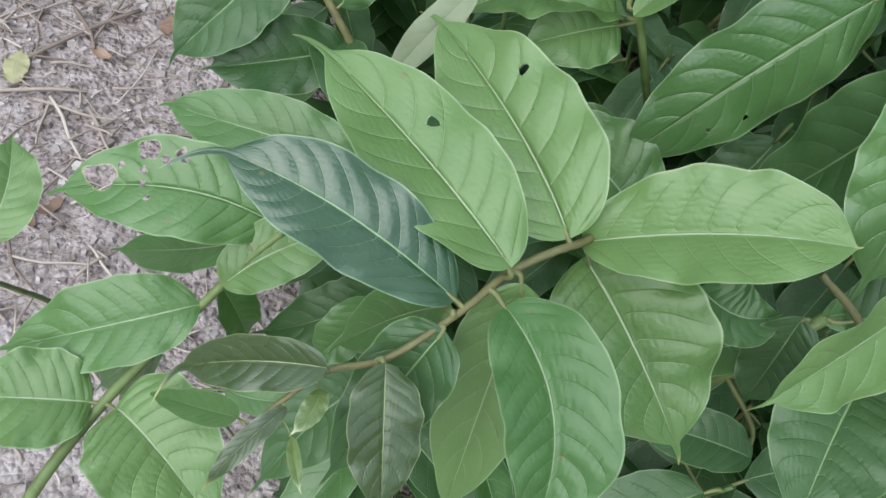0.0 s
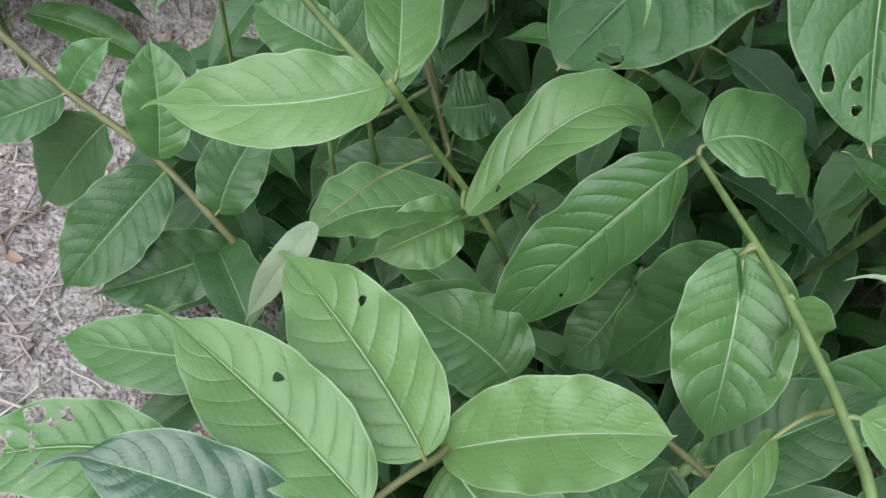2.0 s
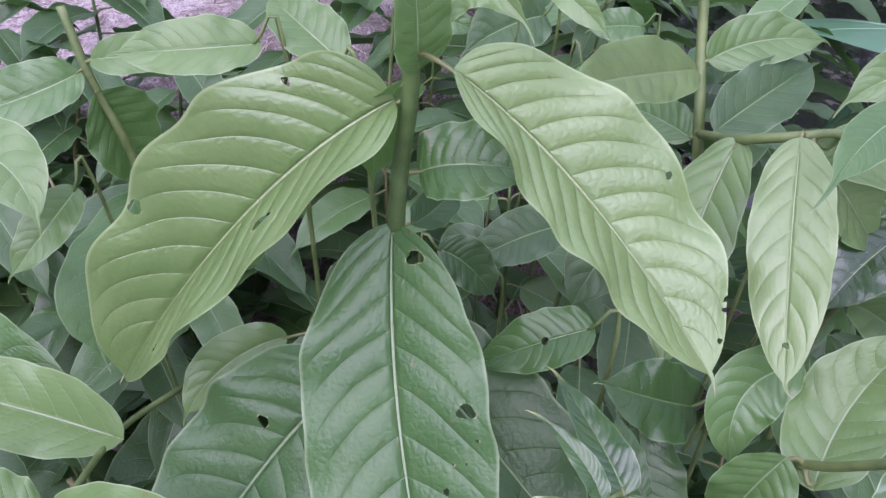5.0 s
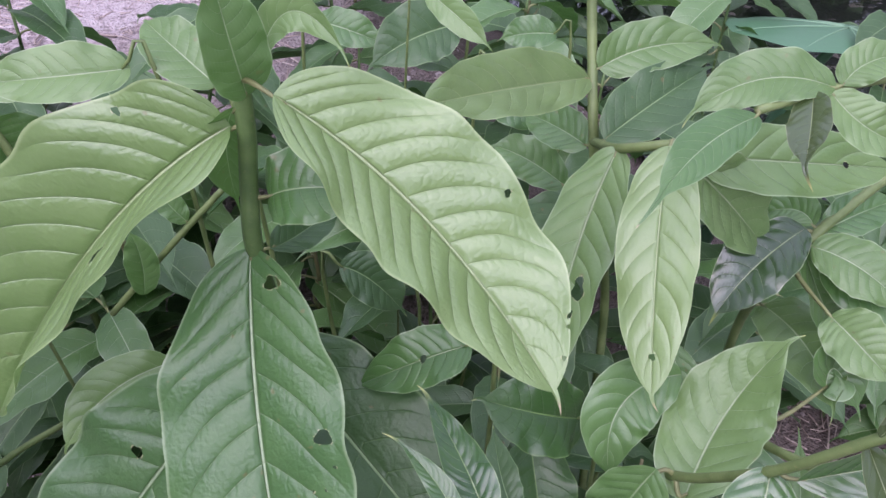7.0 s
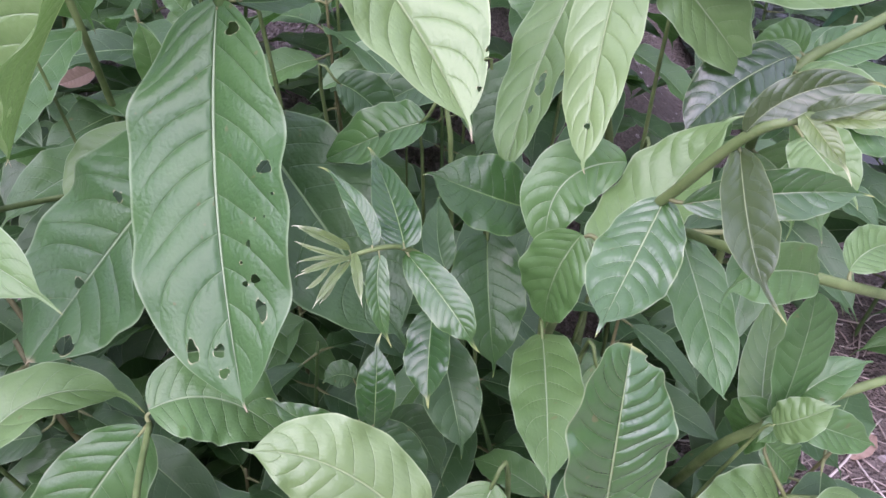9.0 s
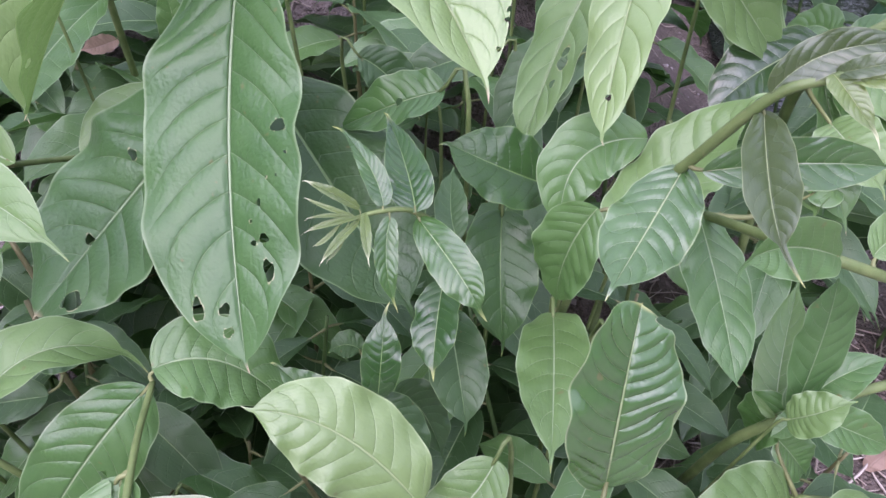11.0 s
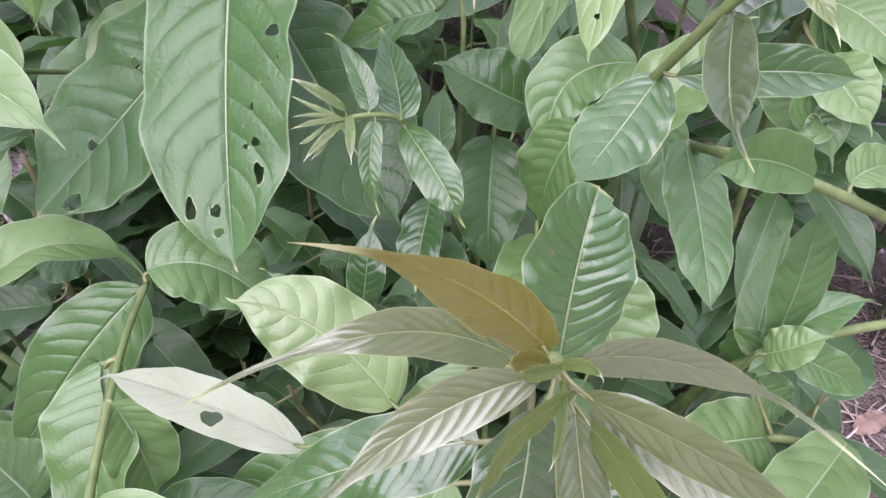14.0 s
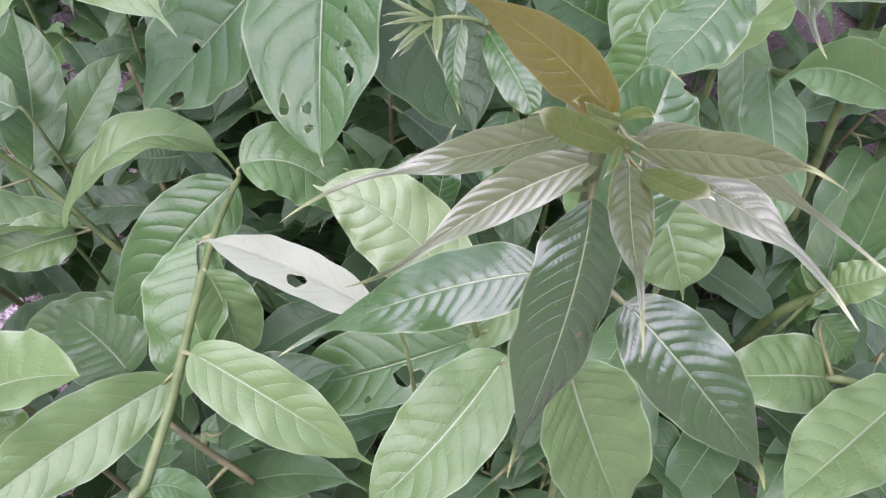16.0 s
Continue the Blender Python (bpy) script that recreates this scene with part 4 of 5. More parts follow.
leaf("S", "sprout", (0.3017, 0.342, 0.4737), (0.3205, 0.3168, 0.4638), (0.3307, 0.3056, 0.4521), 0.0206, (-0.25, -0.63, 0.74), peak=0.42, relief=0.03, pairs=11, bend=10, drip=(0.3351, 0.3046, 0.4447), taper=1.0)
leaf("S", "sprout", (0.29, 0.331, 0.482), (0.289, 0.317, 0.467), (0.294, 0.308, 0.447), 0.0112, (0.09, -0.83, 0.56), tail=0.1, taper=0.9, peak=0.42, fold=0.6, relief=0.03)
leaf("S", "bud", (0.277, 0.327, 0.489), (0.266, 0.325, 0.498), (0.253, 0.326, 0.504), 0.0051, (0.45, -0.60, 0.66))
leaf("S", "bud", (0.278, 0.325, 0.486), (0.267, 0.317, 0.488), (0.254, 0.312, 0.486), 0.0025, (0.28, -0.49, 0.82))
leaf("S", "bud", (0.277, 0.323, 0.485), (0.269, 0.312, 0.482), (0.262, 0.303, 0.476), 0.0040, (0.14, -0.49, 0.86))
leaf("S", "bud", (0.279, 0.326, 0.487), (0.281, 0.314, 0.484), (0.283, 0.303, 0.477), 0.0049, (0.03, -0.37, 0.93))
leaf("S", "bud", (0.275, 0.324, 0.487), (0.263, 0.323, 0.492), (0.253, 0.326, 0.495), 0.0023, (0.24, -0.59, 0.77))
leaf("S", "bud", (0.276, 0.324, 0.486), (0.265, 0.321, 0.489), (0.254, 0.319, 0.488), 0.0020, (0.17, -0.57, 0.81))
leaf("S", "sprout", (0.2816, 0.3249, 0.3641), (0.2834, 0.335, 0.3875), (0.2841, 0.3472, 0.4031), 0.0216, (0.01, -0.87, 0.50), peak=0.4, bend=5, drip=(0.2868, 0.3541, 0.4086), taper=1.0, relief=0.02)
leaf("S", "sprout", (0.266, 0.325, 0.364), (0.242, 0.324, 0.375), (0.224, 0.333, 0.387), 0.0169, (0.35, -0.49, 0.80), tail=0.2, peak=0.42)
leaf("S", "sprout", (0.3146, 0.3699, 0.4109), (0.3117, 0.345, 0.3986), (0.311, 0.3271, 0.3858), 0.0280, (-0.39, -0.44, 0.81), bend=10, drip=(0.3114, 0.324, 0.3807), taper=1.0, relief=0.02)
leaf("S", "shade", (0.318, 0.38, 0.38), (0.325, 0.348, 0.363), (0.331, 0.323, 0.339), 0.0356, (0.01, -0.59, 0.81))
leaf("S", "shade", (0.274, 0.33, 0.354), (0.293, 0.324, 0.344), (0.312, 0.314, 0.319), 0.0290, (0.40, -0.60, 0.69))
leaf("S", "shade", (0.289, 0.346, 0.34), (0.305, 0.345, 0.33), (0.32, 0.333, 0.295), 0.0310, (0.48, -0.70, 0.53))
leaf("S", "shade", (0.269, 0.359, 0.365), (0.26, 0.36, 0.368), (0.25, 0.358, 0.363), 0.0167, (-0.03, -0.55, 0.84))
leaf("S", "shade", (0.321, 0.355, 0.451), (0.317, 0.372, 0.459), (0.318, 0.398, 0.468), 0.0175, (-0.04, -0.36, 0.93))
leaf("R", "soft", (0.42, 0.595, 0.566), (0.337, 0.508, 0.6), (0.282, 0.445, 0.622), 0.0409, (0.10, -0.70, 0.70), relief=0.024)
leaf("R", "light", (0.427, 0.597, 0.571), (0.468, 0.602, 0.583), (0.522, 0.608, 0.578), 0.0375, (0.03, -0.73, 0.68), relief=0.024)
leaf("R", "shade", (0.419, 0.551, 0.543), (0.459, 0.572, 0.557), (0.516, 0.607, 0.567), 0.0452, (0.09, -0.53, 0.84), relief=0.006)
leaf("R", "light", (0.469, 0.426, 0.63), (0.433, 0.43, 0.634), (0.402, 0.43, 0.616), 0.0269, (-0.19, -0.68, 0.71), relief=0.019, pairs=13)
leaf("R", "mid", (0.4257, 0.4112, 0.6264), (0.393, 0.3907, 0.6258), (0.368, 0.3714, 0.6164), 0.0201, (0.09, -0.37, 0.93), relief=0.026, pairs=12, bend=5, drip=(0.3563, 0.3633, 0.6084), taper=1.0)
leaf("R", "olive", (0.4571, 0.4236, 0.63), (0.4445, 0.4016, 0.6236), (0.434, 0.3848, 0.6178), 0.0180, (-0.54, 0.05, 0.84), bend=15, drip=(0.4374, 0.3788, 0.6075), taper=1.0, relief=0.024)
leaf("R", "light", (0.4388, 0.4803, 0.5688), (0.5047, 0.4846, 0.5575), (0.5855, 0.4997, 0.5387), 0.0413, (0.23, -0.74, 0.63), bend=8, drip=(0.5967, 0.4939, 0.5433), holes=[(0.763, 0.0, 0.013)], relief=0.024)
leaf("R", "light", (0.466, 0.424, 0.629), (0.48, 0.41, 0.617), (0.503, 0.407, 0.609), 0.0236, (-0.11, -0.85, 0.52), relief=0.024)
leaf("R", "light", (0.472, 0.426, 0.631), (0.484, 0.429, 0.64), (0.506, 0.431, 0.642), 0.0204, (-0.16, -0.62, 0.77), relief=0.024)
leaf("T", "bottle", (0.537, 0.495, 0.502), (0.493, 0.474, 0.489), (0.465, 0.458, 0.465), 0.0414, (-0.22, -0.43, 0.87), relief=0.024)
leaf("T", "light", (0.539, 0.4869, 0.4935), (0.5613, 0.4645, 0.4896), (0.5863, 0.4413, 0.4693), 0.0384, (-0.10, -0.55, 0.83), bend=1, relief=0.024)
leaf("T", "light", (0.481, 0.535, 0.522), (0.5, 0.523, 0.502), (0.525, 0.512, 0.468), 0.0429, (0.04, -0.91, 0.41), relief=0.024)
leaf("T", "light", (0.548, 0.522, 0.415), (0.535, 0.453, 0.438), (0.516, 0.394, 0.441), 0.0455, (-0.41, 0.28, 0.87), relief=0.024)
leaf("T", "mid", (0.544, 0.497, 0.502), (0.538, 0.514, 0.504), (0.522, 0.529, 0.489), 0.0269, (-0.73, -0.23, 0.65), relief=0.024)
leaf("T", "light", (0.53, 0.442, 0.476), (0.536, 0.421, 0.472), (0.552, 0.399, 0.456), 0.0366, (-0.39, -0.53, 0.75), relief=0.024)
leaf("T", "mid", (0.538, 0.494, 0.491), (0.558, 0.47, 0.448), (0.581, 0.489, 0.449), 0.0315, (0.22, -0.91, 0.34), relief=0.024)
leaf("T", "mid", (0.551, 0.494, 0.499), (0.579, 0.504, 0.503), (0.624, 0.52, 0.502), 0.0296, (0.13, -0.44, 0.89), relief=0.024)
leaf("T", "mid", (0.551, 0.485, 0.482), (0.571, 0.461, 0.474), (0.609, 0.445, 0.462), 0.0402, (-0.24, -0.69, 0.69), relief=0.024)
leaf("X", "amber", (0.3476, 0.1108, 0.5825), (0.3366, 0.1094, 0.594), (0.3235, 0.1052, 0.6036), 0.0101, (0.21, -0.98, -0.02), peak=0.42, bend=5, drip=(0.3121, 0.1055, 0.6041), taper=1.15, relief=0.030)
leaf("X", "bronze", (0.3437, 0.1107, 0.5799), (0.3236, 0.1448, 0.5467), (0.2967, 0.1454, 0.5342), 0.0112, (-0.77, -0.49, 0.41), peak=0.42, relief=0.045, pairs=10, bend=23, drip=(0.2688, 0.1425, 0.5145), taper=1.15)
leaf("X", "bronze", (0.3478, 0.1165, 0.5697), (0.3315, 0.115, 0.5588), (0.3159, 0.1056, 0.5489), 0.0112, (-0.17, -0.74, 0.65), peak=0.4, relief=0.045, pairs=10, bend=31, drip=(0.3062, 0.0863, 0.5566), taper=1.15)
leaf("X", "glossy", (0.3418, 0.1452, 0.5094), (0.3141, 0.1442, 0.4966), (0.2795, 0.1432, 0.4723), 0.0226, (-0.41, -0.56, 0.72), pairs=13, relief=0.030, bend=-7, drip=(0.2656, 0.1335, 0.4657), taper=1.0)
leaf("X", "bottle", (0.348, 0.1179, 0.5589), (0.3476, 0.1086, 0.5351), (0.3423, 0.0993, 0.5008), 0.0214, (0.44, -0.87, 0.24), pairs=13, relief=0.032, bend=-12, drip=(0.3406, 0.0915, 0.4931), taper=1.0)
leaf("X", "bottle", (0.3625, 0.1297, 0.5188), (0.3825, 0.1194, 0.5055), (0.4078, 0.1118, 0.4794), 0.0236, (0.13, -0.84, 0.53), pairs=13, relief=0.030, bend=-6, taper=1.0)
leaf("X", "bronze", (0.3513, 0.1037, 0.5796), (0.3512, 0.0854, 0.582), (0.3519, 0.0722, 0.5838), 0.0068, (-0.19, 0.12, 0.97), peak=0.42, relief=0.045, pairs=10, bend=15, drip=(0.3541, 0.0655, 0.5757), taper=1.15)
leaf("X", "bronze", (0.3522, 0.1024, 0.5832), (0.3613, 0.0875, 0.5943), (0.3671, 0.0753, 0.6023), 0.0063, (-0.91, -0.37, 0.19), peak=0.42, relief=0.045, pairs=10, bend=9, drip=(0.3718, 0.0733, 0.6011), taper=1.15)
leaf("X", "bronze", (0.3537, 0.1048, 0.5792), (0.3649, 0.0947, 0.5817), (0.3753, 0.0869, 0.5799), 0.0089, (-0.29, -0.32, 0.90), peak=0.42, relief=0.045, pairs=10, bend=6, drip=(0.3851, 0.0785, 0.5736), taper=1.15)
leaf("X", "bronze", (0.3528, 0.1128, 0.5784), (0.3704, 0.1219, 0.5701), (0.3946, 0.1292, 0.5542), 0.0074, (0.49, -0.82, 0.29), peak=0.4, relief=0.045, pairs=10, bend=6, drip=(0.4156, 0.115, 0.5469), taper=1.15)
leaf("X", "bud", (0.3528, 0.1011, 0.5797), (0.3557, 0.0839, 0.5905), (0.3562, 0.0699, 0.6004), 0.0044, (-0.77, 0.29, 0.57), bend=11, drip=(0.358, 0.0692, 0.5997))
leaf("X", "bud", (0.3515, 0.1048, 0.581), (0.3411, 0.0857, 0.5962), (0.3359, 0.0683, 0.6096), 0.0044, (0.94, -0.34, 0.07), bend=7, drip=(0.3344, 0.068, 0.609))
leaf("X", "amber", (0.347, 0.105, 0.586), (0.343, 0.102, 0.59), (0.34, 0.098, 0.593), 0.0034, (0.78, -0.44, 0.44))
leaf("X", "bud", (0.348, 0.122, 0.559), (0.346, 0.123, 0.557), (0.34, 0.125, 0.554), 0.0017, (-0.60, -0.52, 0.61))
leaf("X", "mid", (0.317, 0.261, 0.336), (0.258, 0.239, 0.316), (0.205, 0.237, 0.288), 0.0479, (-0.24, -0.53, 0.81), holes=[(0.35, 0.34, 0.0443), (0.283, 0.44, 0.0294), (0.525, 0.66, 0.0173)])
leaf("X", "light", (0.335, 0.208, 0.392), (0.311, 0.172, 0.368), (0.281, 0.147, 0.337), 0.0443, (-0.13, -0.59, 0.80))
leaf("X", "light", (0.358, 0.167, 0.443), (0.373, 0.166, 0.402), (0.4, 0.165, 0.338), 0.0462, (0.57, -0.79, 0.23))
leaf("X", "light", (0.403, 0.345, 0.391), (0.417, 0.325, 0.369), (0.43, 0.312, 0.339), 0.0567, (0.09, -0.82, 0.56))
leaf("Q", "light", (0.548, 0.347, 0.251), (0.509, 0.326, 0.27), (0.453, 0.309, 0.274), 0.0553, (0.35, -0.34, 0.87), relief=0.024)
leaf("Q", "light", (0.602, 0.348, 0.251), (0.536, 0.274, 0.273), (0.488, 0.223, 0.282), 0.0562, (0.18, 0.08, 0.98), relief=0.024)
leaf("X", "light", (0.344, 0.286, 0.369), (0.324, 0.268, 0.347), (0.292, 0.261, 0.323), 0.0343, (-0.30, -0.65, 0.69))
leaf("Q", "mid", (0.536, 0.372, 0.283), (0.552, 0.368, 0.267), (0.568, 0.369, 0.246), 0.0326, (0.38, -0.84, 0.40), relief=0.024)
leaf("Q", "light", (0.52, 0.347, 0.332), (0.529, 0.339, 0.348), (0.547, 0.338, 0.362), 0.0272, (-0.73, -0.42, 0.53), relief=0.024)
leaf("I", "light", (0.049, 0.307, 0.316), (0.03, 0.29, 0.318), (0.003, 0.274, 0.31), 0.0370, (0.28, -0.54, 0.79))
leaf("I", "mid", (0.081, 0.299, 0.252), (0.034, 0.287, 0.242), (-0.019, 0.282, 0.221), 0.0447, (-0.15, -0.57, 0.81))
leaf("G", "mid", (0.198, 0.126, 0.366), (0.209, 0.133, 0.364), (0.228, 0.132, 0.345), 0.0142, (0.59, -0.22, 0.78))
leaf("G", "mid", (0.174, 0.203, 0.282), (0.192, 0.21, 0.283), (0.211, 0.208, 0.268), 0.0194, (0.38, -0.32, 0.87))
leaf("V", "mid", (0.013, 0.652, 0.548), (-0.021, 0.632, 0.539), (-0.068, 0.628, 0.527), 0.0424, (0.07, -0.79, 0.61))
leaf("V", "light", (0.021, 0.654, 0.556), (0.064, 0.649, 0.562), (0.118, 0.659, 0.567), 0.0294, (-0.03, -0.78, 0.62))
leaf("V", "mid", (0.02, 0.649, 0.534), (0.027, 0.661, 0.497), (0.038, 0.676, 0.442), 0.0625, (0.78, -0.63, -0.04))
leaf("V", "light", (-0.034, 0.541, 0.551), (0.009, 0.518, 0.554), (0.029, 0.489, 0.527), 0.0441, (-0.04, -0.46, 0.89))
leaf("V", "light", (0.031, 0.547, 0.521), (0.015, 0.526, 0.506), (-0.008, 0.51, 0.482), 0.0280, (0.10, -0.77, 0.63))
leaf("V", "mid", (0.032, 0.658, 0.451), (0.023, 0.554, 0.441), (0.042, 0.486, 0.438), 0.0500, (0.22, -0.06, 0.97))
leaf("V", "mid", (-0.121, 0.534, 0.446), (-0.04, 0.488, 0.451), (0.042, 0.464, 0.443), 0.0664, (-0.19, -0.49, 0.85))
leaf("A", "light", (0.148, 0.48, 0.456), (0.113, 0.464, 0.45), (0.088, 0.445, 0.426), 0.0326, (-0.01, -0.64, 0.77))
leaf("A", "shade", (0.351, 0.606, 0.438), (0.31, 0.598, 0.431), (0.272, 0.595, 0.411), 0.0454, (-0.19, -0.61, 0.77))
leaf("A", "shade", (0.406, 0.594, 0.432), (0.38, 0.59, 0.415), (0.355, 0.586, 0.38), 0.0438, (-0.53, -0.60, 0.60))
leaf("R", "shade", (0.432, 0.626, 0.45), (0.384, 0.594, 0.423), (0.348, 0.567, 0.376), 0.0589, (-0.28, -0.58, 0.77), relief=0.024)
leaf("V", "light", (0.188, 0.559, 0.589), (0.165, 0.58, 0.604), (0.144, 0.609, 0.613), 0.0377, (-0.15, -0.53, 0.84))
leaf("V", "light", (0.143, 0.563, 0.6), (0.104, 0.556, 0.6), (0.058, 0.561, 0.596), 0.0351, (-0.02, -0.77, 0.64))
leaf("A", "mid", (0.245, 0.772, 0.551), (0.272, 0.758, 0.546), (0.304, 0.75, 0.534), 0.0319, (-0.10, -0.75, 0.66))
leaf("A", "shade", (0.358, 0.751, 0.549), (0.32, 0.735, 0.545), (0.28, 0.722, 0.526), 0.0550, (0.06, -0.72, 0.69))
leaf("A", "light", (0.313, 0.613, 0.622), (0.33, 0.59, 0.612), (0.349, 0.575, 0.596), 0.0188, (-0.47, -0.76, 0.45))
leaf("R", "mid", (0.45, 0.762, 0.534), (0.422, 0.763, 0.535), (0.399, 0.767, 0.529), 0.0310, (-0.14, -0.76, 0.64), relief=0.024)
leaf("R", "mid", (0.419, 0.577, 0.524), (0.406, 0.607, 0.525), (0.39, 0.649, 0.519), 0.0331, (-0.62, -0.19, 0.76), relief=0.024)
leaf("R", "mid", (0.431, 0.643, 0.453), (0.4, 0.657, 0.473), (0.373, 0.672, 0.479), 0.0376, (-0.06, -0.73, 0.68), relief=0.024)
leaf("A", "mid", (0.155, 0.562, 0.498), (0.146, 0.563, 0.511), (0.139, 0.568, 0.521), 0.0173, (0.45, -0.74, 0.50))
leaf("A", "mid", (0.117, 0.563, 0.442), (0.123, 0.557, 0.475), (0.12, 0.556, 0.5), 0.0217, (0.16, -0.98, -0.14))
leaf("A", "shade", (0.216, 0.445, 0.555), (0.232, 0.475, 0.544), (0.254, 0.52, 0.534), 0.0210, (0.60, -0.08, 0.80))
leaf("A", "shade", (0.299, 0.617, 0.387), (0.278, 0.63, 0.405), (0.255, 0.625, 0.388), 0.0374, (-0.09, -0.60, 0.79))
leaf("F", "mid", (-0.035, 0.382, 0.297), (-0.042, 0.418, 0.347), (-0.073, 0.465, 0.388), 0.0502, (0.47, -0.55, 0.70))
leaf("F", "mid", (-0.025, 0.395, 0.294), (0, 0.423, 0.336), (0.017, 0.456, 0.365), 0.0373, (0.24, -0.80, 0.55))
leaf("R", "mid", (0.377, 0.702, 0.526), (0.393, 0.682, 0.509), (0.418, 0.669, 0.489), 0.0421, (-0.07, -0.77, 0.63), relief=0.024)
leaf("R", "light", (0.436, 0.472, 0.567), (0.473, 0.481, 0.533), (0.522, 0.495, 0.479), 0.0465, (0.42, -0.89, 0.19), relief=0.024)
leaf("R", "mid", (0.452, 0.473, 0.438), (0.456, 0.435, 0.403), (0.472, 0.41, 0.363), 0.0326, (-0.13, -0.78, 0.61), relief=0.024)
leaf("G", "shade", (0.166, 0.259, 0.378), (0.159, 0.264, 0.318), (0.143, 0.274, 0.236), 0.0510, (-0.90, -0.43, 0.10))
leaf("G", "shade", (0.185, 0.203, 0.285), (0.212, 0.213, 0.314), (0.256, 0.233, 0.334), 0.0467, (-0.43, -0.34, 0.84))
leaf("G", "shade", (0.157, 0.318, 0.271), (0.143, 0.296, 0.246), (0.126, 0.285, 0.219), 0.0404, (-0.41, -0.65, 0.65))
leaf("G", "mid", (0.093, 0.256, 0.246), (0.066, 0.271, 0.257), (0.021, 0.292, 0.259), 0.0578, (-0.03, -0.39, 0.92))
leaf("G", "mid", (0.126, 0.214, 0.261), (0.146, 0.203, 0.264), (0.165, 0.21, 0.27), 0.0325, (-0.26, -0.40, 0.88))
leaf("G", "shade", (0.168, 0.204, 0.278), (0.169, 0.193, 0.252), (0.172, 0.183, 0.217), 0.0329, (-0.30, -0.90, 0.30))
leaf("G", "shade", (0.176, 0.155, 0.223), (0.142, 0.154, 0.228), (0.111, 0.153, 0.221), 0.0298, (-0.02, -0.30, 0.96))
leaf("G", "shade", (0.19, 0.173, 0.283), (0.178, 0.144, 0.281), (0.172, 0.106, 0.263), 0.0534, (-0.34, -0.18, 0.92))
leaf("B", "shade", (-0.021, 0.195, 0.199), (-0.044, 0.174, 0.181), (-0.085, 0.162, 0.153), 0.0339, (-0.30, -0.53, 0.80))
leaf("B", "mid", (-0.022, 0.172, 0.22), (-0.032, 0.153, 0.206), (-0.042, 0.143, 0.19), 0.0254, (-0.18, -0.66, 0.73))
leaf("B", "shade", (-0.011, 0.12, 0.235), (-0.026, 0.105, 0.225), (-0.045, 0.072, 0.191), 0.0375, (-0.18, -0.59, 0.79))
leaf("B", "mid", (-0.07, 0.108, 0.214), (-0.049, 0.108, 0.218), (-0.026, 0.118, 0.221), 0.0154, (-0.09, -0.27, 0.96))
leaf("B", "mid", (-0.042, 0.069, 0.313), (-0.068, 0.083, 0.26), (-0.113, 0.103, 0.187), 0.0132, (-0.87, -0.00, 0.49))
leaf("E", "light", (-0.232, 0.157, 0.173), (-0.232, 0.185, 0.184), (-0.248, 0.217, 0.188), 0.0371, (0.33, -0.14, 0.93))
leaf("I", "mid", (-0.043, 0.303, 0.457), (-0.042, 0.325, 0.466), (-0.037, 0.35, 0.469), 0.0192, (0.33, -0.27, 0.90))
leaf("I", "dark", (-0.044, 0.3, 0.454), (-0.06, 0.29, 0.454), (-0.088, 0.283, 0.447), 0.0222, (0.10, -0.58, 0.81))
leaf("V", "light", (-0.13, 0.458, 0.452), (-0.112, 0.402, 0.428), (-0.106, 0.362, 0.395), 0.0453, (0.31, -0.42, 0.85))
leaf("A", "mid", (-0.013, 0.318, 0.512), (-0.031, 0.307, 0.51), (-0.052, 0.297, 0.501), 0.0133, (0.17, -0.66, 0.73))
leaf("A", "bud", (-0.009, 0.319, 0.511), (-0.001, 0.301, 0.509), (0.006, 0.285, 0.501), 0.0091, (0.05, -0.25, 0.97))
leaf("A", "mid", (0.005, 0.329, 0.511), (0.021, 0.319, 0.511), (0.03, 0.308, 0.503), 0.0117, (-0.37, -0.70, 0.61))
leaf("A", "bud", (-0.013, 0.316, 0.51), (-0.014, 0.309, 0.507), (-0.015, 0.302, 0.502), 0.0022, (0.25, -0.52, 0.82))
leaf("A", "bud", (-0.014, 0.316, 0.51), (-0.011, 0.309, 0.507), (-0.01, 0.303, 0.503), 0.0019, (0.19, -0.44, 0.88))
leaf("G", "shade", (0.166, 0.195, 0.222), (0.225, 0.191, 0.278), (0.273, 0.181, 0.302), 0.0284, (-0.58, -0.38, 0.72))
leaf("V", "dry", (0.03, 0.664, 0.411), (0.021, 0.646, 0.412), (0.01, 0.635, 0.413), 0.0168, (0.62, -0.38, 0.69))
leaf("S", "bud", (0.269, 0.32, 0.485), (0.263, 0.314, 0.481), (0.258, 0.312, 0.479), 0.0023, (0.03, -0.61, 0.80))
leaf("S", "bud", (0.273, 0.321, 0.486), (0.269, 0.312, 0.479), (0.264, 0.308, 0.474), 0.0025, (0.01, -0.66, 0.75))
leaf("S", "bud", (0.274, 0.324, 0.488), (0.263, 0.319, 0.486), (0.256, 0.318, 0.484), 0.0023, (0.06, -0.59, 0.81))
leaf("X", "bud", (0.349, 0.105, 0.586), (0.344, 0.1, 0.59), (0.342, 0.097, 0.594), 0.0024, (0.84, -0.39, 0.39))
leaf("X", "bud", (0.348, 0.105, 0.586), (0.351, 0.102, 0.59), (0.353, 0.099, 0.591), 0.0019, (-0.85, -0.32, 0.41))
leaf("X", "bud", (0.349, 0.106, 0.583), (0.348, 0.095, 0.586), (0.346, 0.087, 0.588), 0.0015, (0.09, 0.26, 0.96))


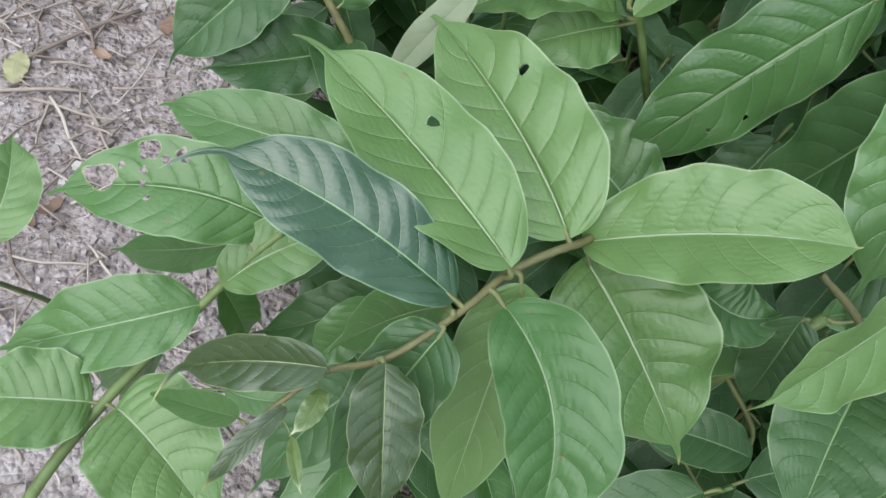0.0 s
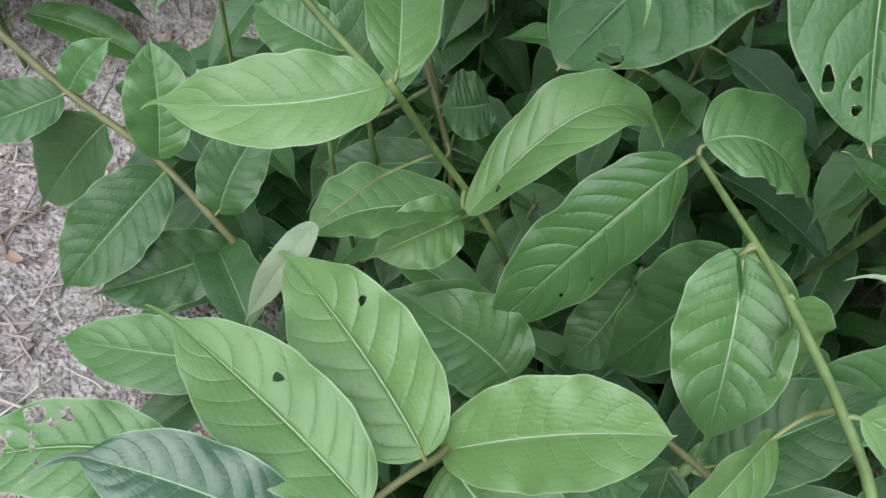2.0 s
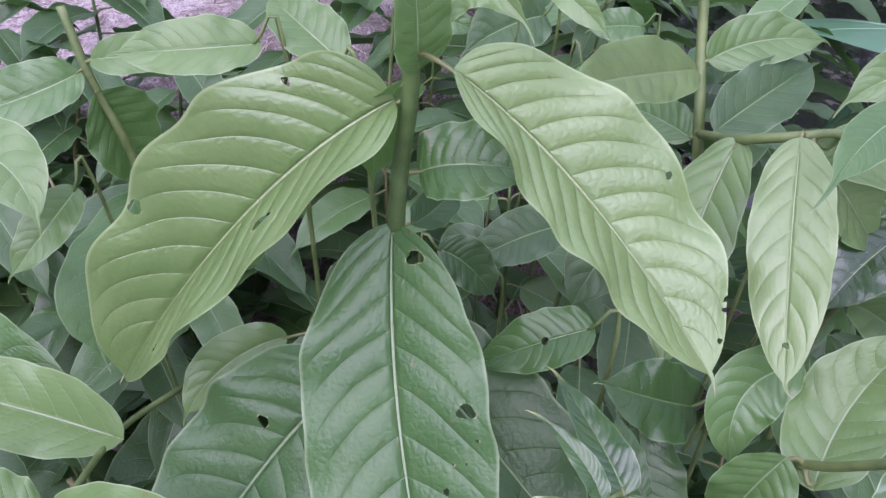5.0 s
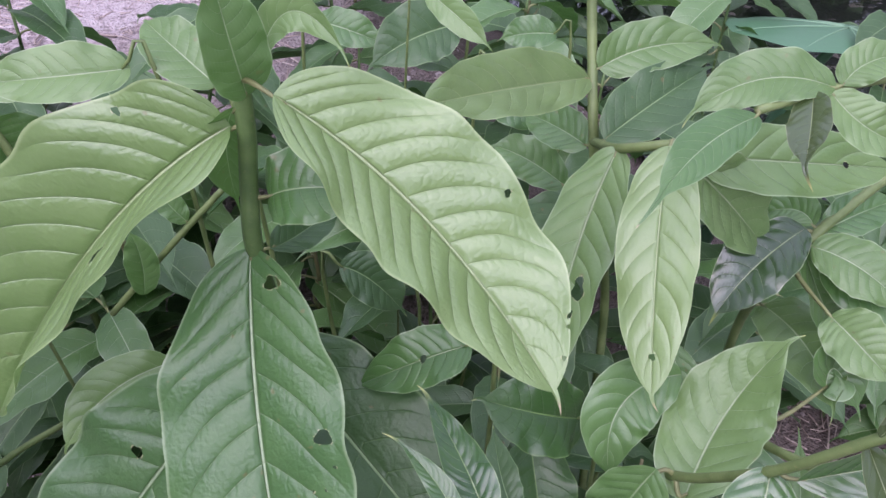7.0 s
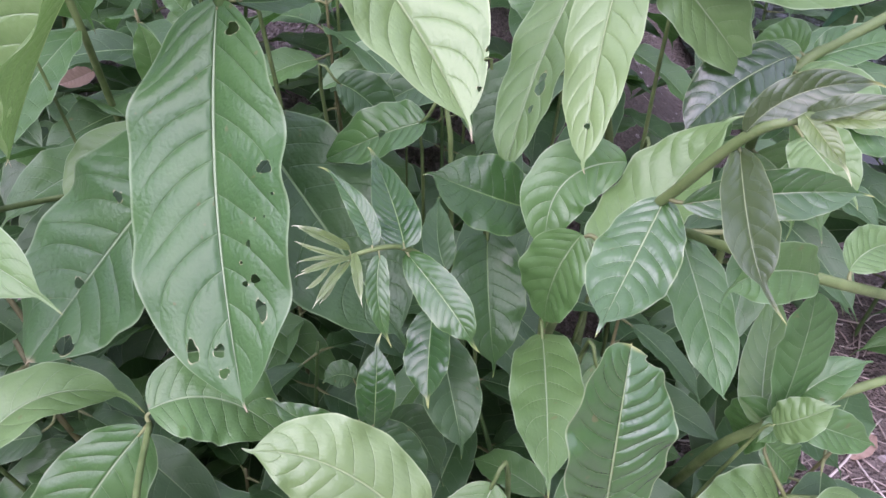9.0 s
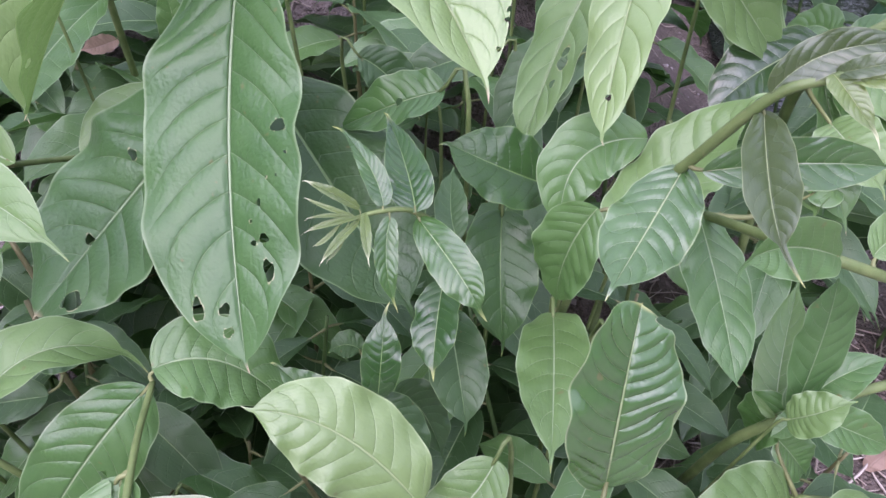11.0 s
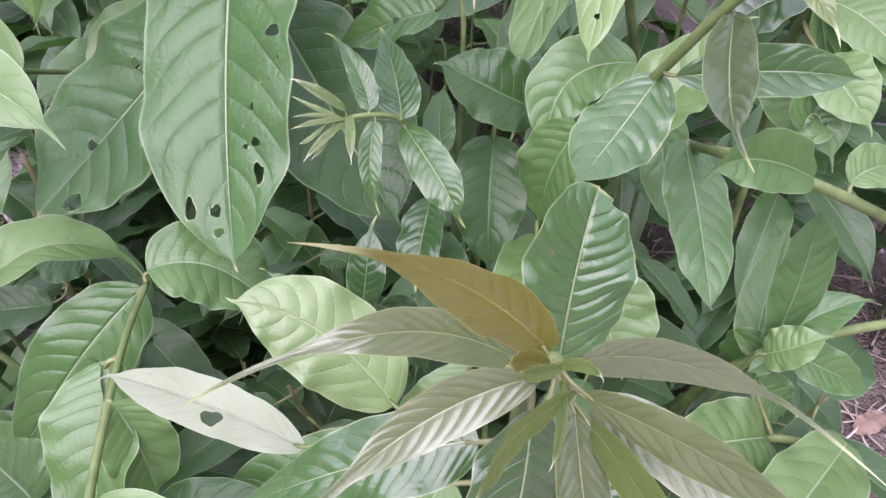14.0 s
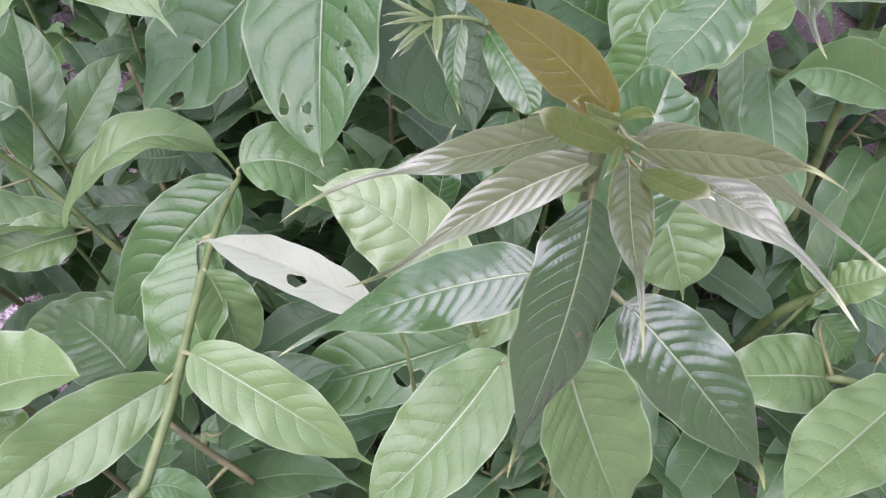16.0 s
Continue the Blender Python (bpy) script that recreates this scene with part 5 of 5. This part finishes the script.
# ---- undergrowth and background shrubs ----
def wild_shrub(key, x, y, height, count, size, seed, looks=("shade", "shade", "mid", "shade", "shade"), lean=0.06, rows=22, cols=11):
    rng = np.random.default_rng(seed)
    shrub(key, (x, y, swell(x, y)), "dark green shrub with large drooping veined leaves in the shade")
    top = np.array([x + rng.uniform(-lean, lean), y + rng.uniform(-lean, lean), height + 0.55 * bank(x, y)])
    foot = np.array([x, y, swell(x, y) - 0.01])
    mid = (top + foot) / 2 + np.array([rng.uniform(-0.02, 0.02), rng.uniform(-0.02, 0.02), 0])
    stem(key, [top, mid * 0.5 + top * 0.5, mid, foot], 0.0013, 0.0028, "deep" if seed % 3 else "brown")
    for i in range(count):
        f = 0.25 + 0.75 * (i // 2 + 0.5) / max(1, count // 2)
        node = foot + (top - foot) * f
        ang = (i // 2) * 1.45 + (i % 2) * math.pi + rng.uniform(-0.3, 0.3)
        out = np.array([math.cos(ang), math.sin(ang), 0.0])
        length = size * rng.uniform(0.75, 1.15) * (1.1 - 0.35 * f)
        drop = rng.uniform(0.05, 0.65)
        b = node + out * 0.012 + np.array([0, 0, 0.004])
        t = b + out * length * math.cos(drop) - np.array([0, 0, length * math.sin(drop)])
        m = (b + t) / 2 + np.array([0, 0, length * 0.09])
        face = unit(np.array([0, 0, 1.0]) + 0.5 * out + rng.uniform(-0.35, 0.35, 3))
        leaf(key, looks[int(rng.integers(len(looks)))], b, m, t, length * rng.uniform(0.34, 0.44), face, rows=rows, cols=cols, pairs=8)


wild_shrub("wild_0", 0.120, 0.420, 0.240, 14, 0.125, 11)
wild_shrub("wild_1", 0.200, 0.360, 0.200, 14, 0.125, 12)
wild_shrub("wild_2", 0.300, 0.450, 0.300, 14, 0.125, 13)
wild_shrub("wild_3", 0.360, 0.360, 0.260, 14, 0.125, 14)
wild_shrub("wild_4", 0.440, 0.450, 0.300, 14, 0.125, 15)
wild_shrub("wild_5", 0.500, 0.360, 0.220, 14, 0.125, 16)
wild_shrub("wild_6", 0.250, 0.260, 0.200, 14, 0.125, 17)
wild_shrub("wild_7", 0.100, 0.300, 0.200, 14, 0.125, 18)
wild_shrub("wild_8", 0.050, 0.400, 0.240, 14, 0.125, 19)
wild_shrub("wild_9", 0.400, 0.280, 0.200, 14, 0.125, 20)
wild_shrub("wild_10", 0.170, 0.200, 0.170, 14, 0.125, 21)
wild_shrub("wild_11", -0.100, 0.600, 0.300, 14, 0.125, 22)
wild_shrub("wild_12", -0.040, 0.520, 0.280, 14, 0.125, 23)
wild_shrub("wild_13", -0.140, 0.500, 0.220, 14, 0.125, 24)
wild_shrub("wild_14", -0.020, 0.330, 0.220, 14, 0.125, 25)
wild_shrub("wild_15", 0.030, 0.500, 0.280, 14, 0.125, 26)
wild_shrub("wild_16", 0.140, 0.520, 0.300, 14, 0.125, 27)
wild_shrub("wild_17", 0.080, 0.220, 0.160, 14, 0.125, 28)
wild_shrub("wild_18", -0.080, 0.420, 0.200, 14, 0.125, 29)
wild_shrub("wild_19", 0.240, 0.520, 0.320, 14, 0.125, 30)
wild_shrub("wild_20", 0.000, 0.220, 0.130, 14, 0.125, 31)
wild_shrub("wild_21", 0.360, 0.520, 0.320, 14, 0.125, 32)
wild_shrub("wild_22", 0.220, 0.120, 0.150, 14, 0.125, 33)
wild_shrub("wild_23", 0.050, 0.120, 0.120, 14, 0.125, 34)
wild_shrub("wild_24", 0.300, 0.160, 0.180, 14, 0.125, 35)
wild_shrub("wild_25", 0.450, 0.200, 0.200, 14, 0.125, 36)
wild_shrub("wild_26", 0.200, 0.750, 0.400, 20, 0.150, 57)
wild_shrub("wild_27", 0.350, 0.650, 0.400, 20, 0.150, 58)
wild_shrub("wild_28", 0.500, 0.750, 0.450, 20, 0.150, 59)
wild_shrub("wild_29", 0.650, 0.680, 0.360, 20, 0.150, 60)
wild_shrub("wild_30", 0.620, 0.560, 0.200, 20, 0.150, 61)
wild_shrub("wild_31", 0.870, 0.740, 0.360, 20, 0.150, 62)
wild_shrub("wild_32", 0.950, 0.620, 0.300, 20, 0.150, 63)
wild_shrub("wild_33", 0.100, 0.900, 0.420, 20, 0.150, 64)
wild_shrub("wild_34", 0.300, 1.000, 0.500, 20, 0.150, 65)
wild_shrub("wild_35", 0.500, 1.050, 0.550, 20, 0.150, 66)
wild_shrub("wild_36", 0.700, 0.950, 0.500, 20, 0.150, 67)
wild_shrub("wild_37", 0.900, 0.850, 0.500, 20, 0.150, 68)
wild_shrub("wild_38", 0.000, 0.650, 0.330, 20, 0.150, 69)
wild_shrub("wild_39", 0.850, 1.150, 0.600, 20, 0.150, 70)
wild_shrub("wild_40", 0.600, 1.300, 0.600, 20, 0.150, 71)
wild_shrub("wild_41", 0.300, 1.300, 0.500, 20, 0.150, 72)
wild_shrub("wild_42", 0.450, 0.880, 0.450, 20, 0.150, 73)
wild_shrub("wild_43", 0.150, 0.620, 0.340, 20, 0.150, 74)
wild_shrub("wild_44", 0.750, 0.780, 0.420, 20, 0.150, 75)
wild_shrub("wild_45", 0.250, 0.850, 0.400, 20, 0.150, 76)
wild_shrub("wild_46", 0.500, 1.500, 0.600, 20, 0.150, 77)
wild_shrub("wild_47", 0.330, 0.560, 0.340, 12, 0.135, 108)
wild_shrub("wild_48", 0.420, 0.580, 0.360, 12, 0.135, 109)
wild_shrub("wild_49", 0.180, 0.450, 0.300, 12, 0.135, 110)
wild_shrub("wild_50", 0.270, 0.380, 0.270, 12, 0.135, 111)
wild_shrub("wild_51", 0.380, 0.430, 0.300, 12, 0.135, 112)
wild_shrub("wild_52", 0.480, 0.420, 0.280, 12, 0.135, 113)
wild_shrub("wild_53", 0.320, 0.300, 0.220, 12, 0.135, 114)
wild_shrub("wild_54", 0.220, 0.300, 0.220, 12, 0.135, 115)
wild_shrub("wild_55", 0.140, 0.360, 0.240, 12, 0.135, 116)
wild_shrub("wild_56", 0.550, 0.420, 0.260, 12, 0.135, 117)
wild_shrub("wild_57", 0.360, 0.220, 0.200, 12, 0.135, 118)
wild_shrub("wild_58", 0.280, 0.220, 0.200, 12, 0.135, 119)
wild_shrub("wild_59", -0.020, 0.720, 0.360, 18, 0.150, 150)
wild_shrub("wild_60", 0.060, 0.660, 0.360, 18, 0.150, 151)
wild_shrub("wild_61", -0.100, 0.780, 0.340, 18, 0.150, 152)
wild_shrub("wild_62", -0.120, 0.900, 0.360, 18, 0.150, 153)
wild_shrub("wild_63", 0.020, 0.860, 0.380, 18, 0.150, 154)
wild_shrub("wild_64", -0.200, 0.860, 0.300, 18, 0.150, 155)
wild_shrub("wild_65", 0.100, 0.780, 0.380, 18, 0.150, 156)
wild_shrub("wild_66", -0.060, 1.000, 0.400, 18, 0.150, 157)
wild_shrub("wild_67", -0.380, 0.740, 0.300, 16, 0.140, 198)
wild_shrub("wild_68", -0.300, 0.840, 0.320, 16, 0.140, 199)
wild_shrub("wild_69", -0.430, 0.660, 0.260, 16, 0.140, 200)
wild_shrub("wild_70", -0.300, 1.000, 0.360, 16, 0.140, 201)
wild_shrub("wild_71", -0.240, 0.760, 0.280, 16, 0.140, 202)
wild_shrub("wild_72", -0.200, 0.980, 0.360, 16, 0.140, 203)
wild_shrub("wild_73", -0.400, 0.950, 0.340, 16, 0.140, 204)
wild_shrub("wild_74", 0.130, 0.180, 0.200, 16, 0.140, 205)
wild_shrub("wild_75", 0.160, 0.240, 0.240, 16, 0.140, 206)


def far_thicket():
    """Low clumps of the same leaves, some way behind."""
    rng = np.random.default_rng(77)
    grids = []
    for k in range(26):
        cx = rng.uniform(-1.9, 3.2) if k % 4 == 0 else rng.uniform(0.1, 3.2)
        cy, tall, wide = 1.75 + rng.uniform(0, 1.2), rng.uniform(0.4, 0.95), rng.uniform(0.18, 0.36)
        for i in range(95):
            z = tall * rng.uniform(0.05, 1.0)
            r = wide * math.sqrt(rng.uniform(0.1, 1.0)) * (1.1 - 0.6 * z / tall)
            ang = rng.uniform(0, 6.28)
            x, y = cx + r * math.cos(ang), cy + r * math.sin(ang)
            b = np.array([x, y, z + bank(x, y)])
            length = rng.uniform(0.08, 0.16)
            out = np.array([math.cos(ang + rng.normal(0, 0.5)), math.sin(ang + rng.normal(0, 0.5)), rng.uniform(-0.7, 0.2)])
            t = b + unit(out) * length
            m = (b + t) / 2 + np.array([0, 0, 0.08 * length])
            face = unit(np.array([rng.uniform(-0.4, 0.4), -0.4, 0.9]))
            grids.append(leaf_grid(b, m, t, length * 0.42, face, 9, 5, 1000 + i + 100 * k, pairs=6))
    return tagged(new("far_thicket", blade_mesh("far_thicket", grids, LEAF["shade"])), "clumps of dark green leaves behind the shrubs", "thicket", kind="stuff")


far_thicket()


def tree_belt():
    """Unseen leafy trees added round the plot to block low sky, tallest far side."""
    rng = np.random.default_rng(41)
    grids = []
    for i in range(5200):
        a = rng.uniform(0, 6.283)
        lump = noise.noise((3 * math.cos(a), 3 * math.sin(a), 1))
        tall = 2.3 + 1.0 * math.sin(a) + 0.9 * lump
        z = tall * math.sqrt(rng.uniform(0.0, 1.0))
        r = 5.2 + 0.9 * noise.noise((4 * math.cos(a), 4 * math.sin(a), z)) + rng.uniform(0, 0.8)
        b = np.array([0.3 + r * math.cos(a), 0.3 + r * math.sin(a), z])
        length = rng.uniform(0.25, 0.55)
        way = rng.normal(0, 1, 3)
        t = b + unit(way) * length
        m = (b + t) / 2 + np.array([0, 0, 0.06 * length])
        face = unit(np.array([-math.cos(a), -math.sin(a), 0.8]) + 0.4 * rng.normal(0, 1, 3))
        grids.append(leaf_grid(b, m, t, length * 0.6, face, 4, 3, 9000 + i, pairs=5))
    return tagged(new("tree_belt", blade_mesh("tree_belt", grids, LEAF["shade"])), "unseen belt of leafy trees added to block low sky light and reflections", "trees", kind="stuff")


tree_belt()


# ---- elephant-ear plant behind ----
def elephant_ear(foot, heart, tip, width):
    ob = new("elephant_ear_plant", None)
    ob.location = foot
    tagged(ob, "blue-green elephant-ear plant with a broad pale-veined leaf", "plant")
    foot, heart, tip = (np.asarray(v, float) for v in (foot, heart, tip))
    skin = plain_material("elephant_ear_skin", (0.060, 0.150, 0.078), 0.5)
    verts, faces, _ = tube([heart - foot, (heart - foot) * 0.5 + np.array([0.03, 0.04, 0.05]), np.zeros(3)], [0.006, 0.009, 0.014])
    part("stalk", mesh_of("stalk", verts, faces, skin), ob)
    rows, cols = 36, 29
    axis = tip - heart
    side = unit(np.cross(axis, (0, 0, 1)))
    up = unit(np.cross(side, axis))

    def at(ang, rr, lift=0.0):
        reach = 0.56 + 0.44 * math.cos(ang) ** 2 if math.cos(ang) > 0 else 0.56 - 0.08 * math.cos(ang) ** 2
        reach = max(0.12, reach - 0.42 * math.exp(-(((ang - math.pi) / 0.2) ** 2)))
        rib = 0.02 * width * abs(math.sin(ang * 5)) * rr
        return heart - foot + axis * reach * rr * math.cos(ang) + side * width * 0.75 * reach * rr * math.sin(ang) + up * (rib - 0.10 * width * rr**2 + lift)

    vs = [at(2 * math.pi * k / (cols - 1), i / (rows - 1)) for i in range(rows) for k in range(cols)]
    fs = [(i * cols + k, i * cols + k + 1, (i + 1) * cols + k + 1, (i + 1) * cols + k) for i in range(rows - 1) for k in range(cols - 1)]
    blade = part("leaf", mesh_of("leaf", vs, fs, skin), ob)
    pale = plain_material("elephant_ear_vein", (0.16, 0.28, 0.17), 0.5)
    for turn in (0.0, 0.628, 1.257, 1.885, 2.513, 3.77, 4.398, 5.027, 5.655):
        run = [at(turn, f, 0.0004) for f in (0.02, 0.25, 0.5, 0.75, 0.97)]
        verts, faces, _ = tube(run, [0.0013, 0.0011, 0.0009, 0.0006, 0.0003], 5, 3)
        part("vein", mesh_of("vein", verts, faces, pale), blade)


elephant_ear((0.748, 0.970, 0.030), (0.848, 0.910, 0.470), (0.688, 0.882, 0.497), 0.14)


# ---- litter ----
def fallen_twigs():
    rng = np.random.default_rng(5)
    verts, faces = [], []

    def twig(x, y, length, r, ang, lift=0.004):
        pts = []
        for k in range(4):
            f = k / 3 - 0.5
            px, py = x + math.cos(ang) * length * f + rng.normal(0, 0.012) * length * 2, y + math.sin(ang) * length * f + rng.normal(0, 0.012) * length * 2
            pts.append((px, py, swell(px, py) + lift + r * 0.6))
        vs, fs, _ = tube(pts, [r, r * 0.95, r * 0.85, r * 0.6], 5, 2)
        base = len(verts)
        verts.extend(vs)
        faces.extend(tuple(i + base for i in f) for f in fs)

    for i in range(2300):
        x, y = rng.uniform(-0.95, 1.5), rng.uniform(-0.1, 1.9)
        if i % 3 == 0:
            x, y = rng.uniform(-0.62, -0.12), rng.uniform(0.0, 0.75)
        elif i % 3 == 1:
            x, y = (rng.uniform(-0.5, 0.4), rng.uniform(0.72, 1.5)) if i % 2 else (rng.uniform(0.55, 1.0), rng.uniform(0.45, 0.85))
        twig(x, y, min(0.10, 0.010 + rng.exponential(0.022)), rng.uniform(0.0005, 0.0014), rng.uniform(0, 3.14), rng.uniform(0, 0.008))
    # the long straws and sticks on the open soil
    for x0, y0, x1, y1, r in (
        (-0.345, 0.502, -0.425, 0.368, 0.0022), (-0.41, 0.358, -0.345, 0.392, 0.0021), (-0.375, 0.362, -0.30, 0.372, 0.0016),
        (-0.362, 0.374, -0.312, 0.318, 0.0018), (-0.366, 0.372, -0.345, 0.315, 0.0014), (-0.40, 0.48, -0.36, 0.44, 0.0022),
        (-0.45, 0.44, -0.405, 0.50, 0.0013), (-0.40, 0.33, -0.375, 0.29, 0.0012), (-0.33, 0.37, -0.285, 0.335, 0.0015),
        (-0.43, 0.47, -0.40, 0.405, 0.0012), (-0.36, 0.29, -0.29, 0.262, 0.0014), (-0.34, 0.25, -0.28, 0.20, 0.0016),
        (-0.25, 0.16, -0.19, 0.10, 0.0015), (-0.31, 0.22, -0.24, 0.235, 0.0012), (-0.47, 0.56, -0.38, 0.545, 0.0018),
        (0.74, 0.52, 0.83, 0.60, 0.0018), (0.70, 0.60, 0.80, 0.57, 0.0015), (0.76, 0.64, 0.80, 0.53, 0.0014), (0.66, 0.58, 0.72, 0.65, 0.0014),
    ):
        twig((x0 + x1) / 2, (y0 + y1) / 2, math.hypot(x1 - x0, y1 - y0), r, math.atan2(y1 - y0, x1 - x0), 0.004)
    return tagged(new("twig_litter", mesh_of("twig_litter", verts, faces, TWIG)), "dry broken twigs scattered over the soil", "twigs", kind="stuff")


def fallen_flakes(name, count, small, big, material, label, category, seed, curl):
    rng = np.random.default_rng(seed)
    verts, faces = [], []
    for i in range(count):
        x, y = rng.uniform(-0.95, 1.5), rng.uniform(-0.1, 1.9)
        if i % 2 == 0:
            x, y = rng.uniform(-0.62, -0.1), rng.uniform(0.0, 0.8)
        size, ang, tilt = rng.uniform(small, big), rng.uniform(0, 6.28), rng.uniform(-0.5, 0.5)
        z = swell(x, y) + 0.002
        base = len(verts)
        ph = rng.uniform(0, 6.28)
        for a in range(4):
            for c in range(5):
                u, w = (c / 4 - 0.5) * size, (a / 3 - 0.5) * size * 0.5 * math.sin(math.pi * (0.12 + 0.76 * c / 4)) * (1 + 0.3 * math.sin(ph + 3 * c))
                h = curl * size * ((2 * u / size) ** 2 + (3 * w / size) ** 2) + u * tilt * 0.5
                verts.append((x + u * math.cos(ang) - w * math.sin(ang), y + u * math.sin(ang) + w * math.cos(ang), z + max(0.0, h)))
        for a in range(3):
            for c in range(4):
                q = base + a * 5 + c
                faces.append((q, q + 1, q + 6, q + 5))
    return tagged(new(name, mesh_of(name, verts, faces, material)), label, category, kind="stuff")


def stone_chips():
    rng = np.random.default_rng(9)
    verts, faces = [], []
    cube = [(-1, -1, -1), (1, -1, -1), (1, 1, -1), (-1, 1, -1), (-0.7, -0.7, 1), (0.7, -0.6, 1), (0.6, 0.7, 1), (-0.7, 0.6, 1)]
    quads = [(0, 3, 2, 1), (4, 5, 6, 7), (0, 1, 5, 4), (1, 2, 6, 5), (2, 3, 7, 6), (3, 0, 4, 7)]
    for i in range(4200):
        x, y = rng.uniform(-0.9, 1.5), rng.uniform(-0.1, 1.8)
        if i % 2:
            x, y = rng.uniform(-0.62, -0.08), rng.uniform(0.0, 0.8)
        size = min(0.0065, abs(rng.normal(0.0012, 0.0017)) + 0.0008)
        ang = rng.uniform(0, 6.28)
        base = len(verts)
        for c in cube:
            u, w, h = (v * size * rng.uniform(0.6, 1.2) for v in c)
            verts.append((x + u * math.cos(ang) - w * math.sin(ang), y + u * math.sin(ang) + w * math.cos(ang), swell(x, y) + size * 0.3 + h * 0.6))
        faces.extend(tuple(base + q for q in f) for f in quads)
    return tagged(new("stone_chips", mesh_of("stone_chips", verts, faces, CHIP, False)), "pale stone chips and clods strewn over the soil", "gravel", kind="stuff")


fallen_twigs()
fallen_flakes("leaf_litter", 90, 0.008, 0.026, DEAD, "curled brown dead leaves lying on the soil", "leaf litter", 6, 0.22)
fallen_flakes("straw_litter", 2200, 0.002, 0.008, TWIG, "small pale flakes of straw and bark", "litter", 8, 0.1)
stone_chips()

def blue_scrap(x, y):
    vs = []
    for i in range(6):
        for k in range(6):
            u, w = (i / 5 - 0.5) * 0.03, (k / 5 - 0.5) * 0.022
            vs.append((x + u, y + w, swell(x, y) + 0.012 + 0.006 * math.sin(u * 300 + 1) + 0.005 * math.cos(w * 420) + u * 0.3))
    fs = [(i * 6 + k, i * 6 + k + 1, (i + 1) * 6 + k + 1, (i + 1) * 6 + k) for i in range(5) for k in range(5)]
    return tagged(new("plastic_scrap", mesh_of("plastic_scrap", vs, fs, plain_material("blue_film", (0.03, 0.16, 0.55), 0.35))), "crumpled scrap of blue plastic lying on the soil", "scrap")


blue_scrap(1.002, 1.165)


def fallen_leaf(x, y, length, width, turn, look_of, label):
    way = np.array([math.cos(turn), math.sin(turn), 0.0])
    b, t = (np.array([x, y, swell(x, y) + 0.004]) + way * length * k for k in (-0.5, 0.5))
    m = (b + t) / 2 + np.array([0, 0, 0.12 * length])
    grid = leaf_grid(b, m, t, width, np.array([0.1, 0.05, 1.0]), 30, 11, int(1000 * length), fold=-0.3, wavy=2.2, pairs=6)
    return tagged(new("fallen_leaf", blade_mesh("fallen_leaf", [grid], LEAF[look_of])), label, "dead leaf", "fallen leaves")


fallen_leaf(-0.406, 0.392, 0.042, 0.02, 1.9, "straw", "bleached straw-yellow fallen leaf on the bare soil")
fallen_leaf(0.80, 0.565, 0.055, 0.024, 0.6, "dry", "curled reddish-brown fallen leaf on the bare soil")
fallen_leaf(0.70, 0.62, 0.06, 0.026, 2.3, "dry", "curled reddish-brown fallen leaf on the bare soil")
fallen_leaf(-0.30, 0.50, 0.05, 0.02, 0.4, "dry", "curled reddish-brown fallen leaf on the bare soil")
